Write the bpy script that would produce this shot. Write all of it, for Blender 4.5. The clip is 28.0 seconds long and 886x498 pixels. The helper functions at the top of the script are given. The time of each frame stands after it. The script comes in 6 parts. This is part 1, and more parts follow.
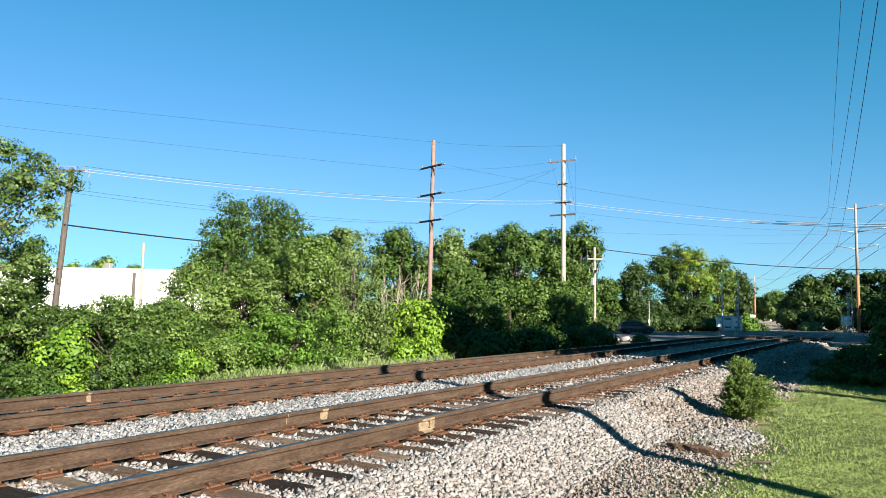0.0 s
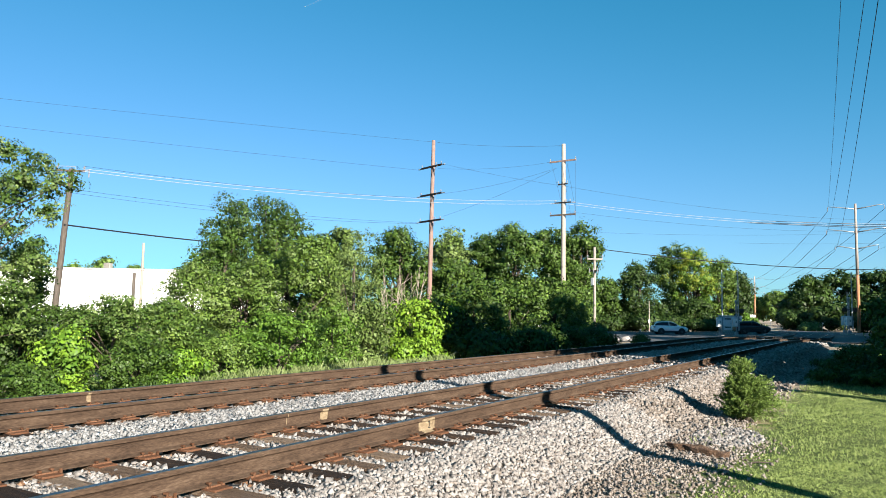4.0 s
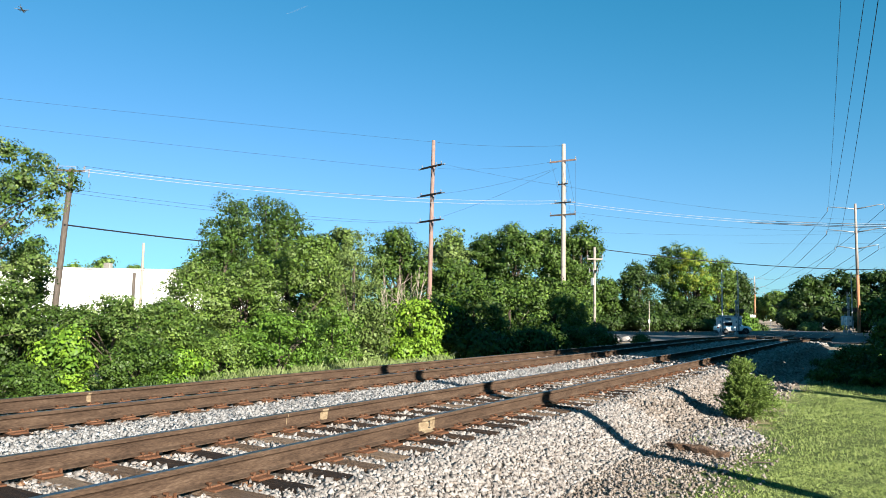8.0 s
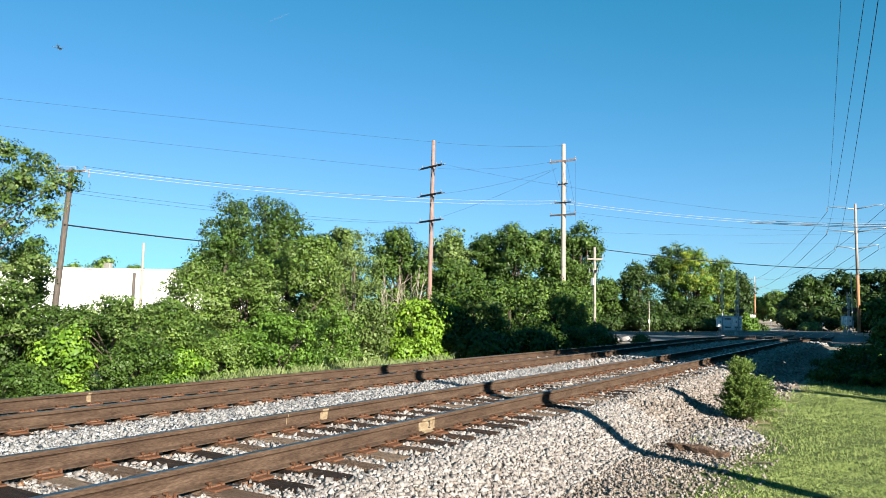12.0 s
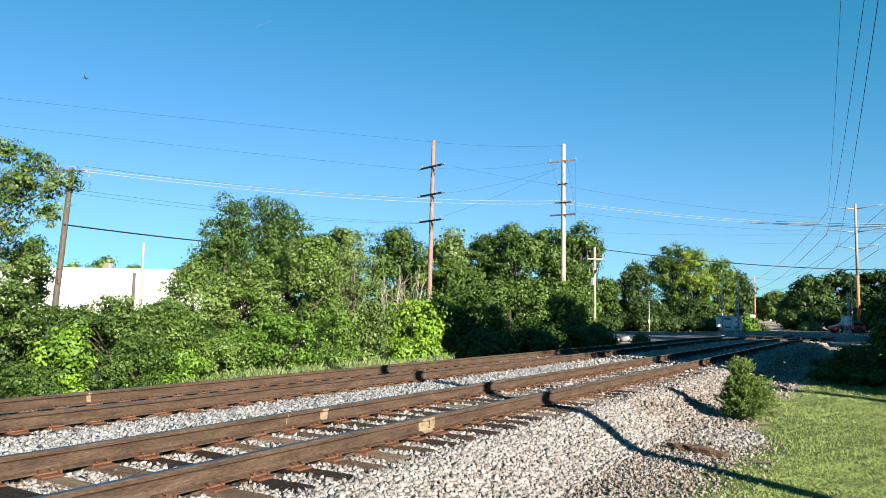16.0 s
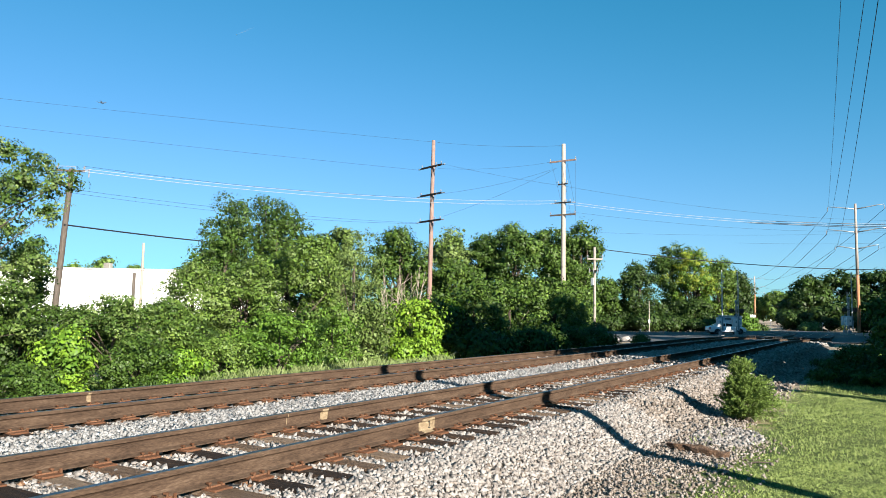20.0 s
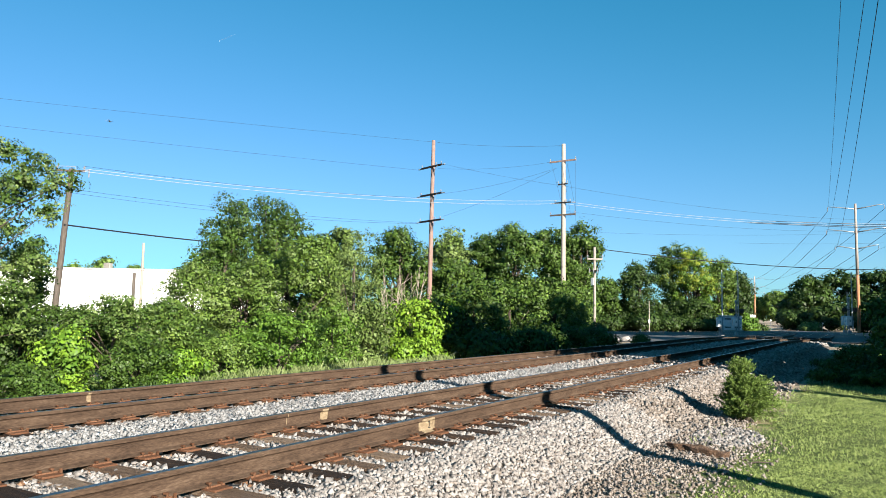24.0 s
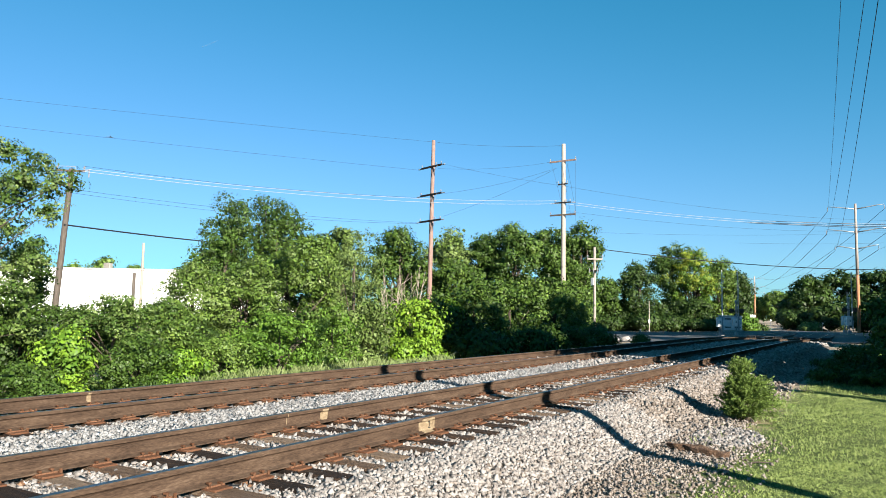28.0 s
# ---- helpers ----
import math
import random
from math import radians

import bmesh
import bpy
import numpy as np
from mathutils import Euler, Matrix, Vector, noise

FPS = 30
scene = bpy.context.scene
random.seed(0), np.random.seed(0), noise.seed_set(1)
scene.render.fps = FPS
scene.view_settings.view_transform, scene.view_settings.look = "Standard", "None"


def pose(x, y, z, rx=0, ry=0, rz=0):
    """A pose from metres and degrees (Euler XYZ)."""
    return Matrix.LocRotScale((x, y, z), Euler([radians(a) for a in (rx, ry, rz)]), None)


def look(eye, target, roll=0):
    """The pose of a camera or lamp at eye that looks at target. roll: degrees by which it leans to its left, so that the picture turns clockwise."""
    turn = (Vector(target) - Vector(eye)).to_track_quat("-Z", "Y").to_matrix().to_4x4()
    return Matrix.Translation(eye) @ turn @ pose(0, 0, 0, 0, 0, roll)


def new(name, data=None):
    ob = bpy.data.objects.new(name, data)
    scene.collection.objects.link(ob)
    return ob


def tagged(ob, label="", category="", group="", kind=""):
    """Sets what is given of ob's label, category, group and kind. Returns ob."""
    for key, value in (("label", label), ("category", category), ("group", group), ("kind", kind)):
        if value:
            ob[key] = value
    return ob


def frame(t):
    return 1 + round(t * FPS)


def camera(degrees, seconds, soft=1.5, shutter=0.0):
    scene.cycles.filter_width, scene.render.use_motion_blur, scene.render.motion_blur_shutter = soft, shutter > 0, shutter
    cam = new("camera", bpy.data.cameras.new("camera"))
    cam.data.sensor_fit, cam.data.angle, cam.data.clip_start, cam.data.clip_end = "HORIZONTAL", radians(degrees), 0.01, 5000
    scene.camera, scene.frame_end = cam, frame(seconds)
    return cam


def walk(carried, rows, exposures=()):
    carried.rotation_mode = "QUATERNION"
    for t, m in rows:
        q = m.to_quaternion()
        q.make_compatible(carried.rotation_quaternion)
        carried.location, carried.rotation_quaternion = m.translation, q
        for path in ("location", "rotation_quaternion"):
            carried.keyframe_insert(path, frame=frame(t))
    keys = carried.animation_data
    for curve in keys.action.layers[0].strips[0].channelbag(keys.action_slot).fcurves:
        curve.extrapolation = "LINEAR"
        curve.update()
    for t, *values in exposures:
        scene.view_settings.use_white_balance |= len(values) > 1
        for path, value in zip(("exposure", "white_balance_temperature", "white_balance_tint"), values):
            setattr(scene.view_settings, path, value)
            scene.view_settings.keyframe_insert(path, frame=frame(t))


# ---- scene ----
EYE = Vector((5.569, 0.0, 1.253))
AIM = Vector((-0.51774, 0.85105, 0.08753))
cam = camera(62.65, 28.0, soft=0.6)
STAND = look(EYE, EYE + AIM * 10, 1.007)
walk(cam, [(0.0, STAND), (28.0, STAND)], exposures=[(0.0, 1.65, 6300, 10), (28.0, 1.65, 6300, 10)])

# ---- sky and sun ----
SUN_DIR = Vector((0.878 * 0.9304, -0.478 * 0.9304, 0.3665))
sky_world = bpy.data.worlds.new("sky")
scene.world = sky_world
sky_world.use_nodes = True
wn = sky_world.node_tree.nodes
sky = wn.new("ShaderNodeTexSky")
sky.sky_type = "NISHITA"
sky.sun_disc = False
sky.sun_elevation = radians(21.5)
sky.sun_rotation = radians(118.6)
sky.air_density = 1.0
sky.dust_density = 0.0
sky.ozone_density = 4.0
wn["Background"].inputs["Strength"].default_value = 0.05
# clear dry air: a deeper blue overhead that pales towards the horizon
sky_link = sky_world.node_tree.links.new
apart, together = wn.new("ShaderNodeSeparateColor"), wn.new("ShaderNodeCombineColor")
sky_link(sky.outputs[0], apart.inputs[0])


def sky_step(operation, source, value):
    node = wn.new("ShaderNodeMath")
    node.operation = operation
    sky_link(source, node.inputs[0])
    if isinstance(value, (int, float)):
        node.inputs[1].default_value = value
    else:
        sky_link(value, node.inputs[1])
    return node.outputs[0]


for channel, (power, gain, knee) in enumerate(((2.2, 0.331, 2.87), (0.8, 1.165, 60.0), (1.0, 1.025, 60.0))):
    raised = sky_step("MULTIPLY", sky_step("POWER", apart.outputs[channel], power), gain)
    sky_link(sky_step("DIVIDE", raised, sky_step("ADD", sky_step("DIVIDE", raised, knee), 1.0)), together.inputs[channel])
sky_link(together.outputs[0], wn["Background"].inputs["Color"])
sun_data = bpy.data.lights.new("sun", "SUN")
sun_data.energy, sun_data.angle, sun_data.color = 5.0, radians(0.53), (1.0, 0.91, 0.77)
sun = new("sun", sun_data)
sun.matrix_world = look(SUN_DIR * 50, (0, 0, 0))

# ---- materials ----
MATS = {}
ALBEDO = 0.68  # share of the listed colours that the weathered surfaces throw back


def material(name, colors, scale=3.0, rough=0.8, metal=0.0, bump=0.3, bump_scale=40.0, fine=0.35, island=0.0, per_object=0.0, coords="world",
             spec=0.4, translucent=0.0, stretch=(1, 1, 1), span=None, albedo=ALBEDO):
    """Principled material: a ramp of colours over coarse and fine noise, with variation by piece and a fine relief."""
    m = bpy.data.materials.new(name)
    m.use_nodes = True
    t = m.node_tree
    n, link = t.nodes, t.links.new
    bsdf = n["Principled BSDF"]
    geo = n.new("ShaderNodeNewGeometry")
    if coords == "world":
        place = geo.outputs["Position"]
    else:
        place = n.new("ShaderNodeTexCoord").outputs["Object"]
    warp = n.new("ShaderNodeVectorMath")
    warp.operation = "MULTIPLY"
    warp.inputs[1].default_value = stretch
    link(place, warp.inputs[0])
    coarse, small = n.new("ShaderNodeTexNoise"), n.new("ShaderNodeTexNoise")
    for node, s, d in ((coarse, scale, 3.0), (small, scale * 9.0, 4.0)):
        node.inputs["Scale"].default_value, node.inputs["Detail"].default_value = s, d
        link(warp.outputs[0], node.inputs["Vector"])
    mix = n.new("ShaderNodeMix")
    mix.inputs[0].default_value = fine
    link(coarse.outputs["Fac"], mix.inputs[2])
    link(small.outputs["Fac"], mix.inputs[3])
    value = mix.outputs[0]
    for amount, source in ((island, geo.outputs["Random Per Island"]), (per_object, None)):
        if amount:
            if source is None:
                source = n.new("ShaderNodeObjectInfo").outputs["Random"]
            blend = n.new("ShaderNodeMix")
            blend.inputs[0].default_value = amount
            link(value, blend.inputs[2])
            link(source, blend.inputs[3])
            value = blend.outputs[0]
    ramp = n.new("ShaderNodeValToRGB")
    lo, hi = (0.3, 0.7) if not (island or per_object) else (0.2, 0.8)
    lo, hi = span or (lo, hi)
    steps = ramp.color_ramp.elements
    while len(steps) < len(colors):
        steps.new(0.5)
    for k, c in enumerate(colors):
        steps[k].position = lo + (hi - lo) * k / max(1, len(colors) - 1)
        steps[k].color = (*(v * albedo for v in c), 1)
    link(value, ramp.inputs[0])
    link(ramp.outputs[0], bsdf.inputs["Base Color"])
    bsdf.inputs["Roughness"].default_value = rough
    bsdf.inputs["Metallic"].default_value = metal
    bsdf.inputs["Specular IOR Level"].default_value = spec
    if bump:
        relief = n.new("ShaderNodeTexNoise")
        relief.inputs["Scale"].default_value, relief.inputs["Detail"].default_value = bump_scale, 4.0
        link(warp.outputs[0], relief.inputs["Vector"])
        bumps = n.new("ShaderNodeBump")
        bumps.inputs["Strength"].default_value, bumps.inputs["Distance"].default_value = bump, 0.02
        link(relief.outputs["Fac"], bumps.inputs["Height"])
        link(bumps.outputs[0], bsdf.inputs["Normal"])
    if translucent:
        thin = n.new("ShaderNodeBsdfTranslucent")
        link(ramp.outputs[0], thin.inputs["Color"])
        both = n.new("ShaderNodeMixShader")
        both.inputs[0].default_value = translucent
        link(bsdf.outputs[0], both.inputs[1])
        link(thin.outputs[0], both.inputs[2])
        link(both.outputs[0], n["Material Output"].inputs["Surface"])
    MATS[name] = m
    return m


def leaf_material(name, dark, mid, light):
    # dark end lowered: random dark leaves stand in for shaded gaps in the foliage
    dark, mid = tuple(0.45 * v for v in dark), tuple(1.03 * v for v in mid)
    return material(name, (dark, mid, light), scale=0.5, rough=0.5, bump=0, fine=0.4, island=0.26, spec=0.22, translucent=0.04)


RUST = material("rusted_rail_steel", ((0.042, 0.026, 0.017), (0.084, 0.053, 0.035), (0.122, 0.079, 0.052), (0.185, 0.126, 0.087)), 3.0, 0.85, 0.1, 0.4, 80, 0.55, spec=0.2, stretch=(1.0, 0.7, 4.0), span=(0.34, 0.68))
SHINY = material("polished_rail_head", ((0.06, 0.055, 0.052), (0.16, 0.152, 0.148), (0.34, 0.33, 0.325)), 2.0, 0.34, 0.9, 0.08, 60, 0.5, stretch=(14, 0.3, 1))
PLATE = material("rusted_plate", ((0.07, 0.03, 0.016), (0.155, 0.07, 0.037), (0.30, 0.16, 0.092)), 9.0, 0.92, 0.0, 0.5, 120, 0.55, island=0.2, spec=0.15)
SPIKE = material("rusty_spike_iron", ((0.035, 0.018, 0.011), (0.12, 0.056, 0.03), (0.22, 0.115, 0.068)), 14.0, 0.9, 0.1, 0.2, 90, 0.4, spec=0.15)
TIE = material("weathered_tie_wood", ((0.018, 0.011, 0.008), (0.10, 0.06, 0.038), (0.205, 0.135, 0.09), (0.33, 0.245, 0.175)), 2.2, 0.9, 0.0, 0.9, 60, 0.6, per_object=0.3, stretch=(0.8, 16, 4), spec=0.2, span=(0.36, 0.66))
STONE = material("crushed_limestone", ((0.17, 0.148, 0.135), (0.30, 0.272, 0.252), (0.40, 0.37, 0.345), (0.50, 0.468, 0.44)), 5.0, 0.9, 0.0, 0.3, 110, 0.4, island=0.5, spec=0.25)
STONE_GREY = material("fine_grey_crushed_stone", ((0.16, 0.155, 0.152), (0.29, 0.283, 0.278), (0.38, 0.373, 0.367), (0.47, 0.463, 0.457)), 5.0, 0.9, 0.0, 0.3, 110, 0.4, island=0.5, spec=0.25)
STONE_RUST = material("rust_stained_stone", ((0.08, 0.042, 0.024), (0.23, 0.125, 0.07), (0.36, 0.235, 0.155), (0.46, 0.36, 0.275)), 5.0, 0.95, 0.0, 0.3, 110, 0.4, island=0.6, spec=0.2)
STONE_OLD = material("dusty_stone", ((0.14, 0.112, 0.092), (0.255, 0.213, 0.18), (0.345, 0.297, 0.26), (0.44, 0.392, 0.355)), 4.0, 0.95, 0.0, 0.3, 110, 0.4, island=0.5, spec=0.2)
# bed under the stones, coloured dark so the gaps between them look shaded
BED = material("shade_dark_fines", ((0.06, 0.051, 0.044), (0.15, 0.132, 0.117), (0.27, 0.248, 0.222)), 3.0, 0.95, 0.0, 1.0, 45, 0.75, spec=0.2)
ASPHALT = material("worn_asphalt", ((0.07, 0.07, 0.073), (0.105, 0.105, 0.108), (0.14, 0.14, 0.138)), 0.4, 0.85, 0.0, 0.4, 90, 0.4)
PAINT_W = material("white_road_paint", ((0.6, 0.6, 0.58), (0.78, 0.78, 0.76)), 2.0, 0.7, 0, 0.1, 60, 0.5)
RUBBER = material("black_crossing_panel", ((0.03, 0.03, 0.03), (0.07, 0.068, 0.065)), 2.0, 0.8, 0, 0.3, 60, 0.5)
CONCRETE = material("pale_concrete", ((0.36, 0.33, 0.29), (0.48, 0.45, 0.40)), 1.5, 0.9, 0, 0.3, 50, 0.5)
POLE_RED = material("reddish_pole_wood", ((0.13, 0.08, 0.06), (0.33, 0.215, 0.18), (0.48, 0.375, 0.335)), 2.5, 0.85, 0, 0.4, 50, 0.5, stretch=(9, 9, 0.6), spec=0.2)
POLE_PALE = material("pale_grey_pole_wood", ((0.31, 0.255, 0.22), (0.44, 0.38, 0.335), (0.55, 0.49, 0.44)), 2.5, 0.8, 0, 0.3, 50, 0.5, stretch=(9, 9, 0.6), spec=0.2)
POLE_BROWN = material("weathered_brown_pole_wood", ((0.07, 0.057, 0.048), (0.125, 0.104, 0.087), (0.185, 0.16, 0.138)), 2.5, 0.85, 0, 0.4, 50, 0.5, stretch=(9, 9, 0.6), spec=0.2)
POLE_ORANGE = material("orange_brown_pole_wood", ((0.28, 0.11, 0.05), (0.46, 0.21, 0.105), (0.56, 0.36, 0.24)), 0.8, 0.85, 0, 0.3, 50, 0.4, stretch=(6, 6, 0.5), spec=0.2)
POLE_PINK = material("pale_pinkish_pole_wood", ((0.28, 0.22, 0.185), (0.43, 0.36, 0.315), (0.56, 0.49, 0.44)), 1.2, 0.85, 0, 0.3, 50, 0.5, stretch=(6, 6, 0.5), spec=0.2)
ARM_DARK = material("dark_crossarm_wood", ((0.014, 0.012, 0.011), (0.04, 0.034, 0.03)), 4, 0.85, 0, 0.3, 50, 0.5, spec=0.2)
GALV = material("galvanised_steel", ((0.26, 0.28, 0.30), (0.38, 0.40, 0.42)), 5, 0.5, 0.5, 0.1, 60, 0.5, albedo=1.0)
GATE_GREY = material("weathered_grey_gate_paint", ((0.20, 0.22, 0.24), (0.30, 0.32, 0.34)), 5, 0.6, 0.1, 0.1, 60, 0.5, albedo=1.0)
ALU = material("aluminium_sheet", ((0.42, 0.45, 0.48), (0.54, 0.57, 0.60)), 2, 0.5, 0.3, 0.08, 40, 0.4, albedo=1.0)
WIRE = material("weathered_cable", ((0.018, 0.02, 0.023), (0.036, 0.039, 0.043)), 3, 0.6, 0.2, 0, 40, 0.4)
WIRE_BRIGHT = material("bright_aluminium_conductor", ((0.46, 0.46, 0.47), (0.58, 0.58, 0.59)), 3, 0.5, 0.3, 0, 40, 0.4)
INSUL = material("grey_porcelain", ((0.22, 0.22, 0.24), (0.32, 0.32, 0.34)), 5, 0.3, 0, 0, 40, 0.4)
WALL_W = material("white_metal_siding", ((0.80, 0.79, 0.77), (0.86, 0.85, 0.83)), 0.3, 0.6, 0, 0.05, 30, 0.3, albedo=1.0)
ROOF_G = material("pale_flat_roof", ((0.55, 0.54, 0.52), (0.66, 0.65, 0.62)), 0.4, 0.8, 0, 0.1, 30, 0.4)
BARK = material("grey_brown_bark", ((0.05, 0.04, 0.032), (0.12, 0.095, 0.075), (0.20, 0.165, 0.13)), 4, 0.9, 0, 0.8, 30, 0.5, stretch=(3, 3, 0.7), spec=0.2)
DEADWOOD = material("bleached_dead_wood", ((0.36, 0.30, 0.24), (0.54, 0.46, 0.39)), 4, 0.9, 0, 0.3, 30, 0.5, spec=0.2)
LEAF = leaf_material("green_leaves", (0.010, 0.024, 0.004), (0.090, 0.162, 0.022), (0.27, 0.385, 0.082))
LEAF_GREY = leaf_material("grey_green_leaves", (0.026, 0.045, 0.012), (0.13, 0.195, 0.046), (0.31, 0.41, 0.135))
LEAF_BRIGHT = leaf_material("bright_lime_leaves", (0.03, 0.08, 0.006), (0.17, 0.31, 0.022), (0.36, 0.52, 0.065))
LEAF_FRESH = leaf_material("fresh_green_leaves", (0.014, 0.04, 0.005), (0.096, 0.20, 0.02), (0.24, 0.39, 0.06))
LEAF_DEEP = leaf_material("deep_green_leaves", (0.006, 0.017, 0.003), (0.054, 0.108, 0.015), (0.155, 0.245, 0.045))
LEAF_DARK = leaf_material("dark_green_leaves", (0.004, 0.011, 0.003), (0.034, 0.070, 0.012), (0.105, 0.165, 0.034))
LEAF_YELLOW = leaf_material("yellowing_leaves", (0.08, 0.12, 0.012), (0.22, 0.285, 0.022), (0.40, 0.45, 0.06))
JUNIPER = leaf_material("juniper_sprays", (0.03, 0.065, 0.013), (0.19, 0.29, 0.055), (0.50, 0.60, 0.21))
OLD_WOOD = material("dark_broken_timber", ((0.05, 0.03, 0.02), (0.21, 0.125, 0.08), (0.42, 0.30, 0.21)), 3.0, 0.9, 0, 1.0, 60, 0.5, stretch=(1.5, 14, 10), spec=0.2, coords="object")
GRASS = leaf_material("mown_grass_blades", (0.11, 0.16, 0.038), (0.285, 0.37, 0.10), (0.45, 0.51, 0.205))
WEED = leaf_material("dry_tall_grass", (0.07, 0.11, 0.03), (0.19, 0.25, 0.085), (0.36, 0.39, 0.18))
TYRE = material("tyre_rubber", ((0.018, 0.018, 0.018), (0.035, 0.035, 0.035)), 5, 0.85, 0, 0.1, 60, 0.5, coords="object")
RIM = material("alloy_rim", ((0.10, 0.105, 0.11), (0.17, 0.175, 0.18)), 5, 0.45, 0.5, 0, 60, 0.5, coords="object")
GLASS_DARK = material("tinted_car_glass", ((0.008, 0.009, 0.011), (0.015, 0.017, 0.02)), 2, 0.16, 0, 0, 10, 0.3, coords="object", spec=0.25)
TRIM_BLACK = material("black_plastic_trim", ((0.02, 0.02, 0.02), (0.04, 0.04, 0.04)), 4, 0.6, 0, 0.05, 60, 0.5, coords="object")
LAMP_CLEAR = material("clear_headlamp", ((0.6, 0.62, 0.65), (0.75, 0.77, 0.8)), 4, 0.12, 0.3, 0, 60, 0.5, coords="object")
LAMP_RED = material("red_tail_lamp", ((0.35, 0.015, 0.012), (0.5, 0.03, 0.02)), 4, 0.2, 0, 0, 60, 0.5, coords="object")
SIGN_W = material("white_sign_sheet", ((0.72, 0.72, 0.70), (0.82, 0.82, 0.80)), 3, 0.5, 0, 0, 60, 0.5, albedo=1.0)
SIGN_BACK = material("grey_sign_back", ((0.40, 0.42, 0.44), (0.5, 0.52, 0.54)), 3, 0.5, 0.4, 0, 60, 0.5, albedo=1.0)
MARK = material("pale_yellow_paint_mark", ((0.09, 0.055, 0.032), (0.30, 0.22, 0.13), (0.46, 0.38, 0.25)), 16, 0.85, 0, 0.1, 90, 0.6)
BLACK_PAINT = material("black_paint", ((0.02, 0.02, 0.018), (0.04, 0.04, 0.035)), 20, 0.8, 0, 0.1, 90, 0.6)


def car_paint(name, color):
    m = material(name, (tuple(c * 0.92 for c in color), color), 1.0, 0.28, 0.0, 0, 30, 0.3, coords="object", spec=0.5, albedo=1.0)
    m.node_tree.nodes["Principled BSDF"].inputs["Coat Weight"].default_value = 0.3
    return m


def ground_material():
    """Mown grass on the right, bare stony dirt along the toe of the ballast, rough grass elsewhere."""
    # grass colours kept dark, painting in the shade between the blades
    m = material("grass_and_dirt", ((0.045, 0.068, 0.018), (0.09, 0.125, 0.034), (0.16, 0.185, 0.065)), 1.2, 0.95, 0, 0.8, 30, 0.6, spec=0.15)
    t = m.node_tree
    n, link = t.nodes, t.links.new
    geo = n.new("ShaderNodeNewGeometry")
    split = n.new("ShaderNodeSeparateXYZ")
    link(geo.outputs["Position"], split.inputs[0])
    wob = n.new("ShaderNodeTexNoise")
    wob.inputs["Scale"].default_value, wob.inputs["Detail"].default_value = 2.3, 5.0
    link(geo.outputs["Position"], wob.inputs["Vector"])
    shift = n.new("ShaderNodeMath")
    shift.operation = "MULTIPLY_ADD"
    link(wob.outputs["Fac"], shift.inputs[0])
    shift.inputs[1].default_value = 1.8
    link(split.outputs["X"], shift.inputs[2])
    span = n.new("ShaderNodeMapRange")
    span.inputs["From Min"].default_value, span.inputs["From Max"].default_value = 4.25, 4.7
    link(shift.outputs[0], span.inputs["Value"])
    dirt = n.new("ShaderNodeValToRGB")
    dirt.color_ramp.elements[0].color, dirt.color_ramp.elements[1].color = (0.20, 0.15, 0.10, 1), (0.42, 0.34, 0.26, 1)
    dirt.color_ramp.elements[0].position, dirt.color_ramp.elements[1].position = 0.35, 0.65
    link(wob.outputs["Fac"], dirt.inputs[0])
    mix = n.new("ShaderNodeMix")
    mix.data_type = "RGBA"
    link(span.outputs[0], mix.inputs[0])
    link(dirt.outputs[0], mix.inputs[6])
    bsdf = n["Principled BSDF"]
    link(bsdf.inputs["Base Color"].links[0].from_socket, mix.inputs[7])
    link(mix.outputs[2], bsdf.inputs["Base Color"])
    return m


GROUND = ground_material()

# ---- mesh helpers ----


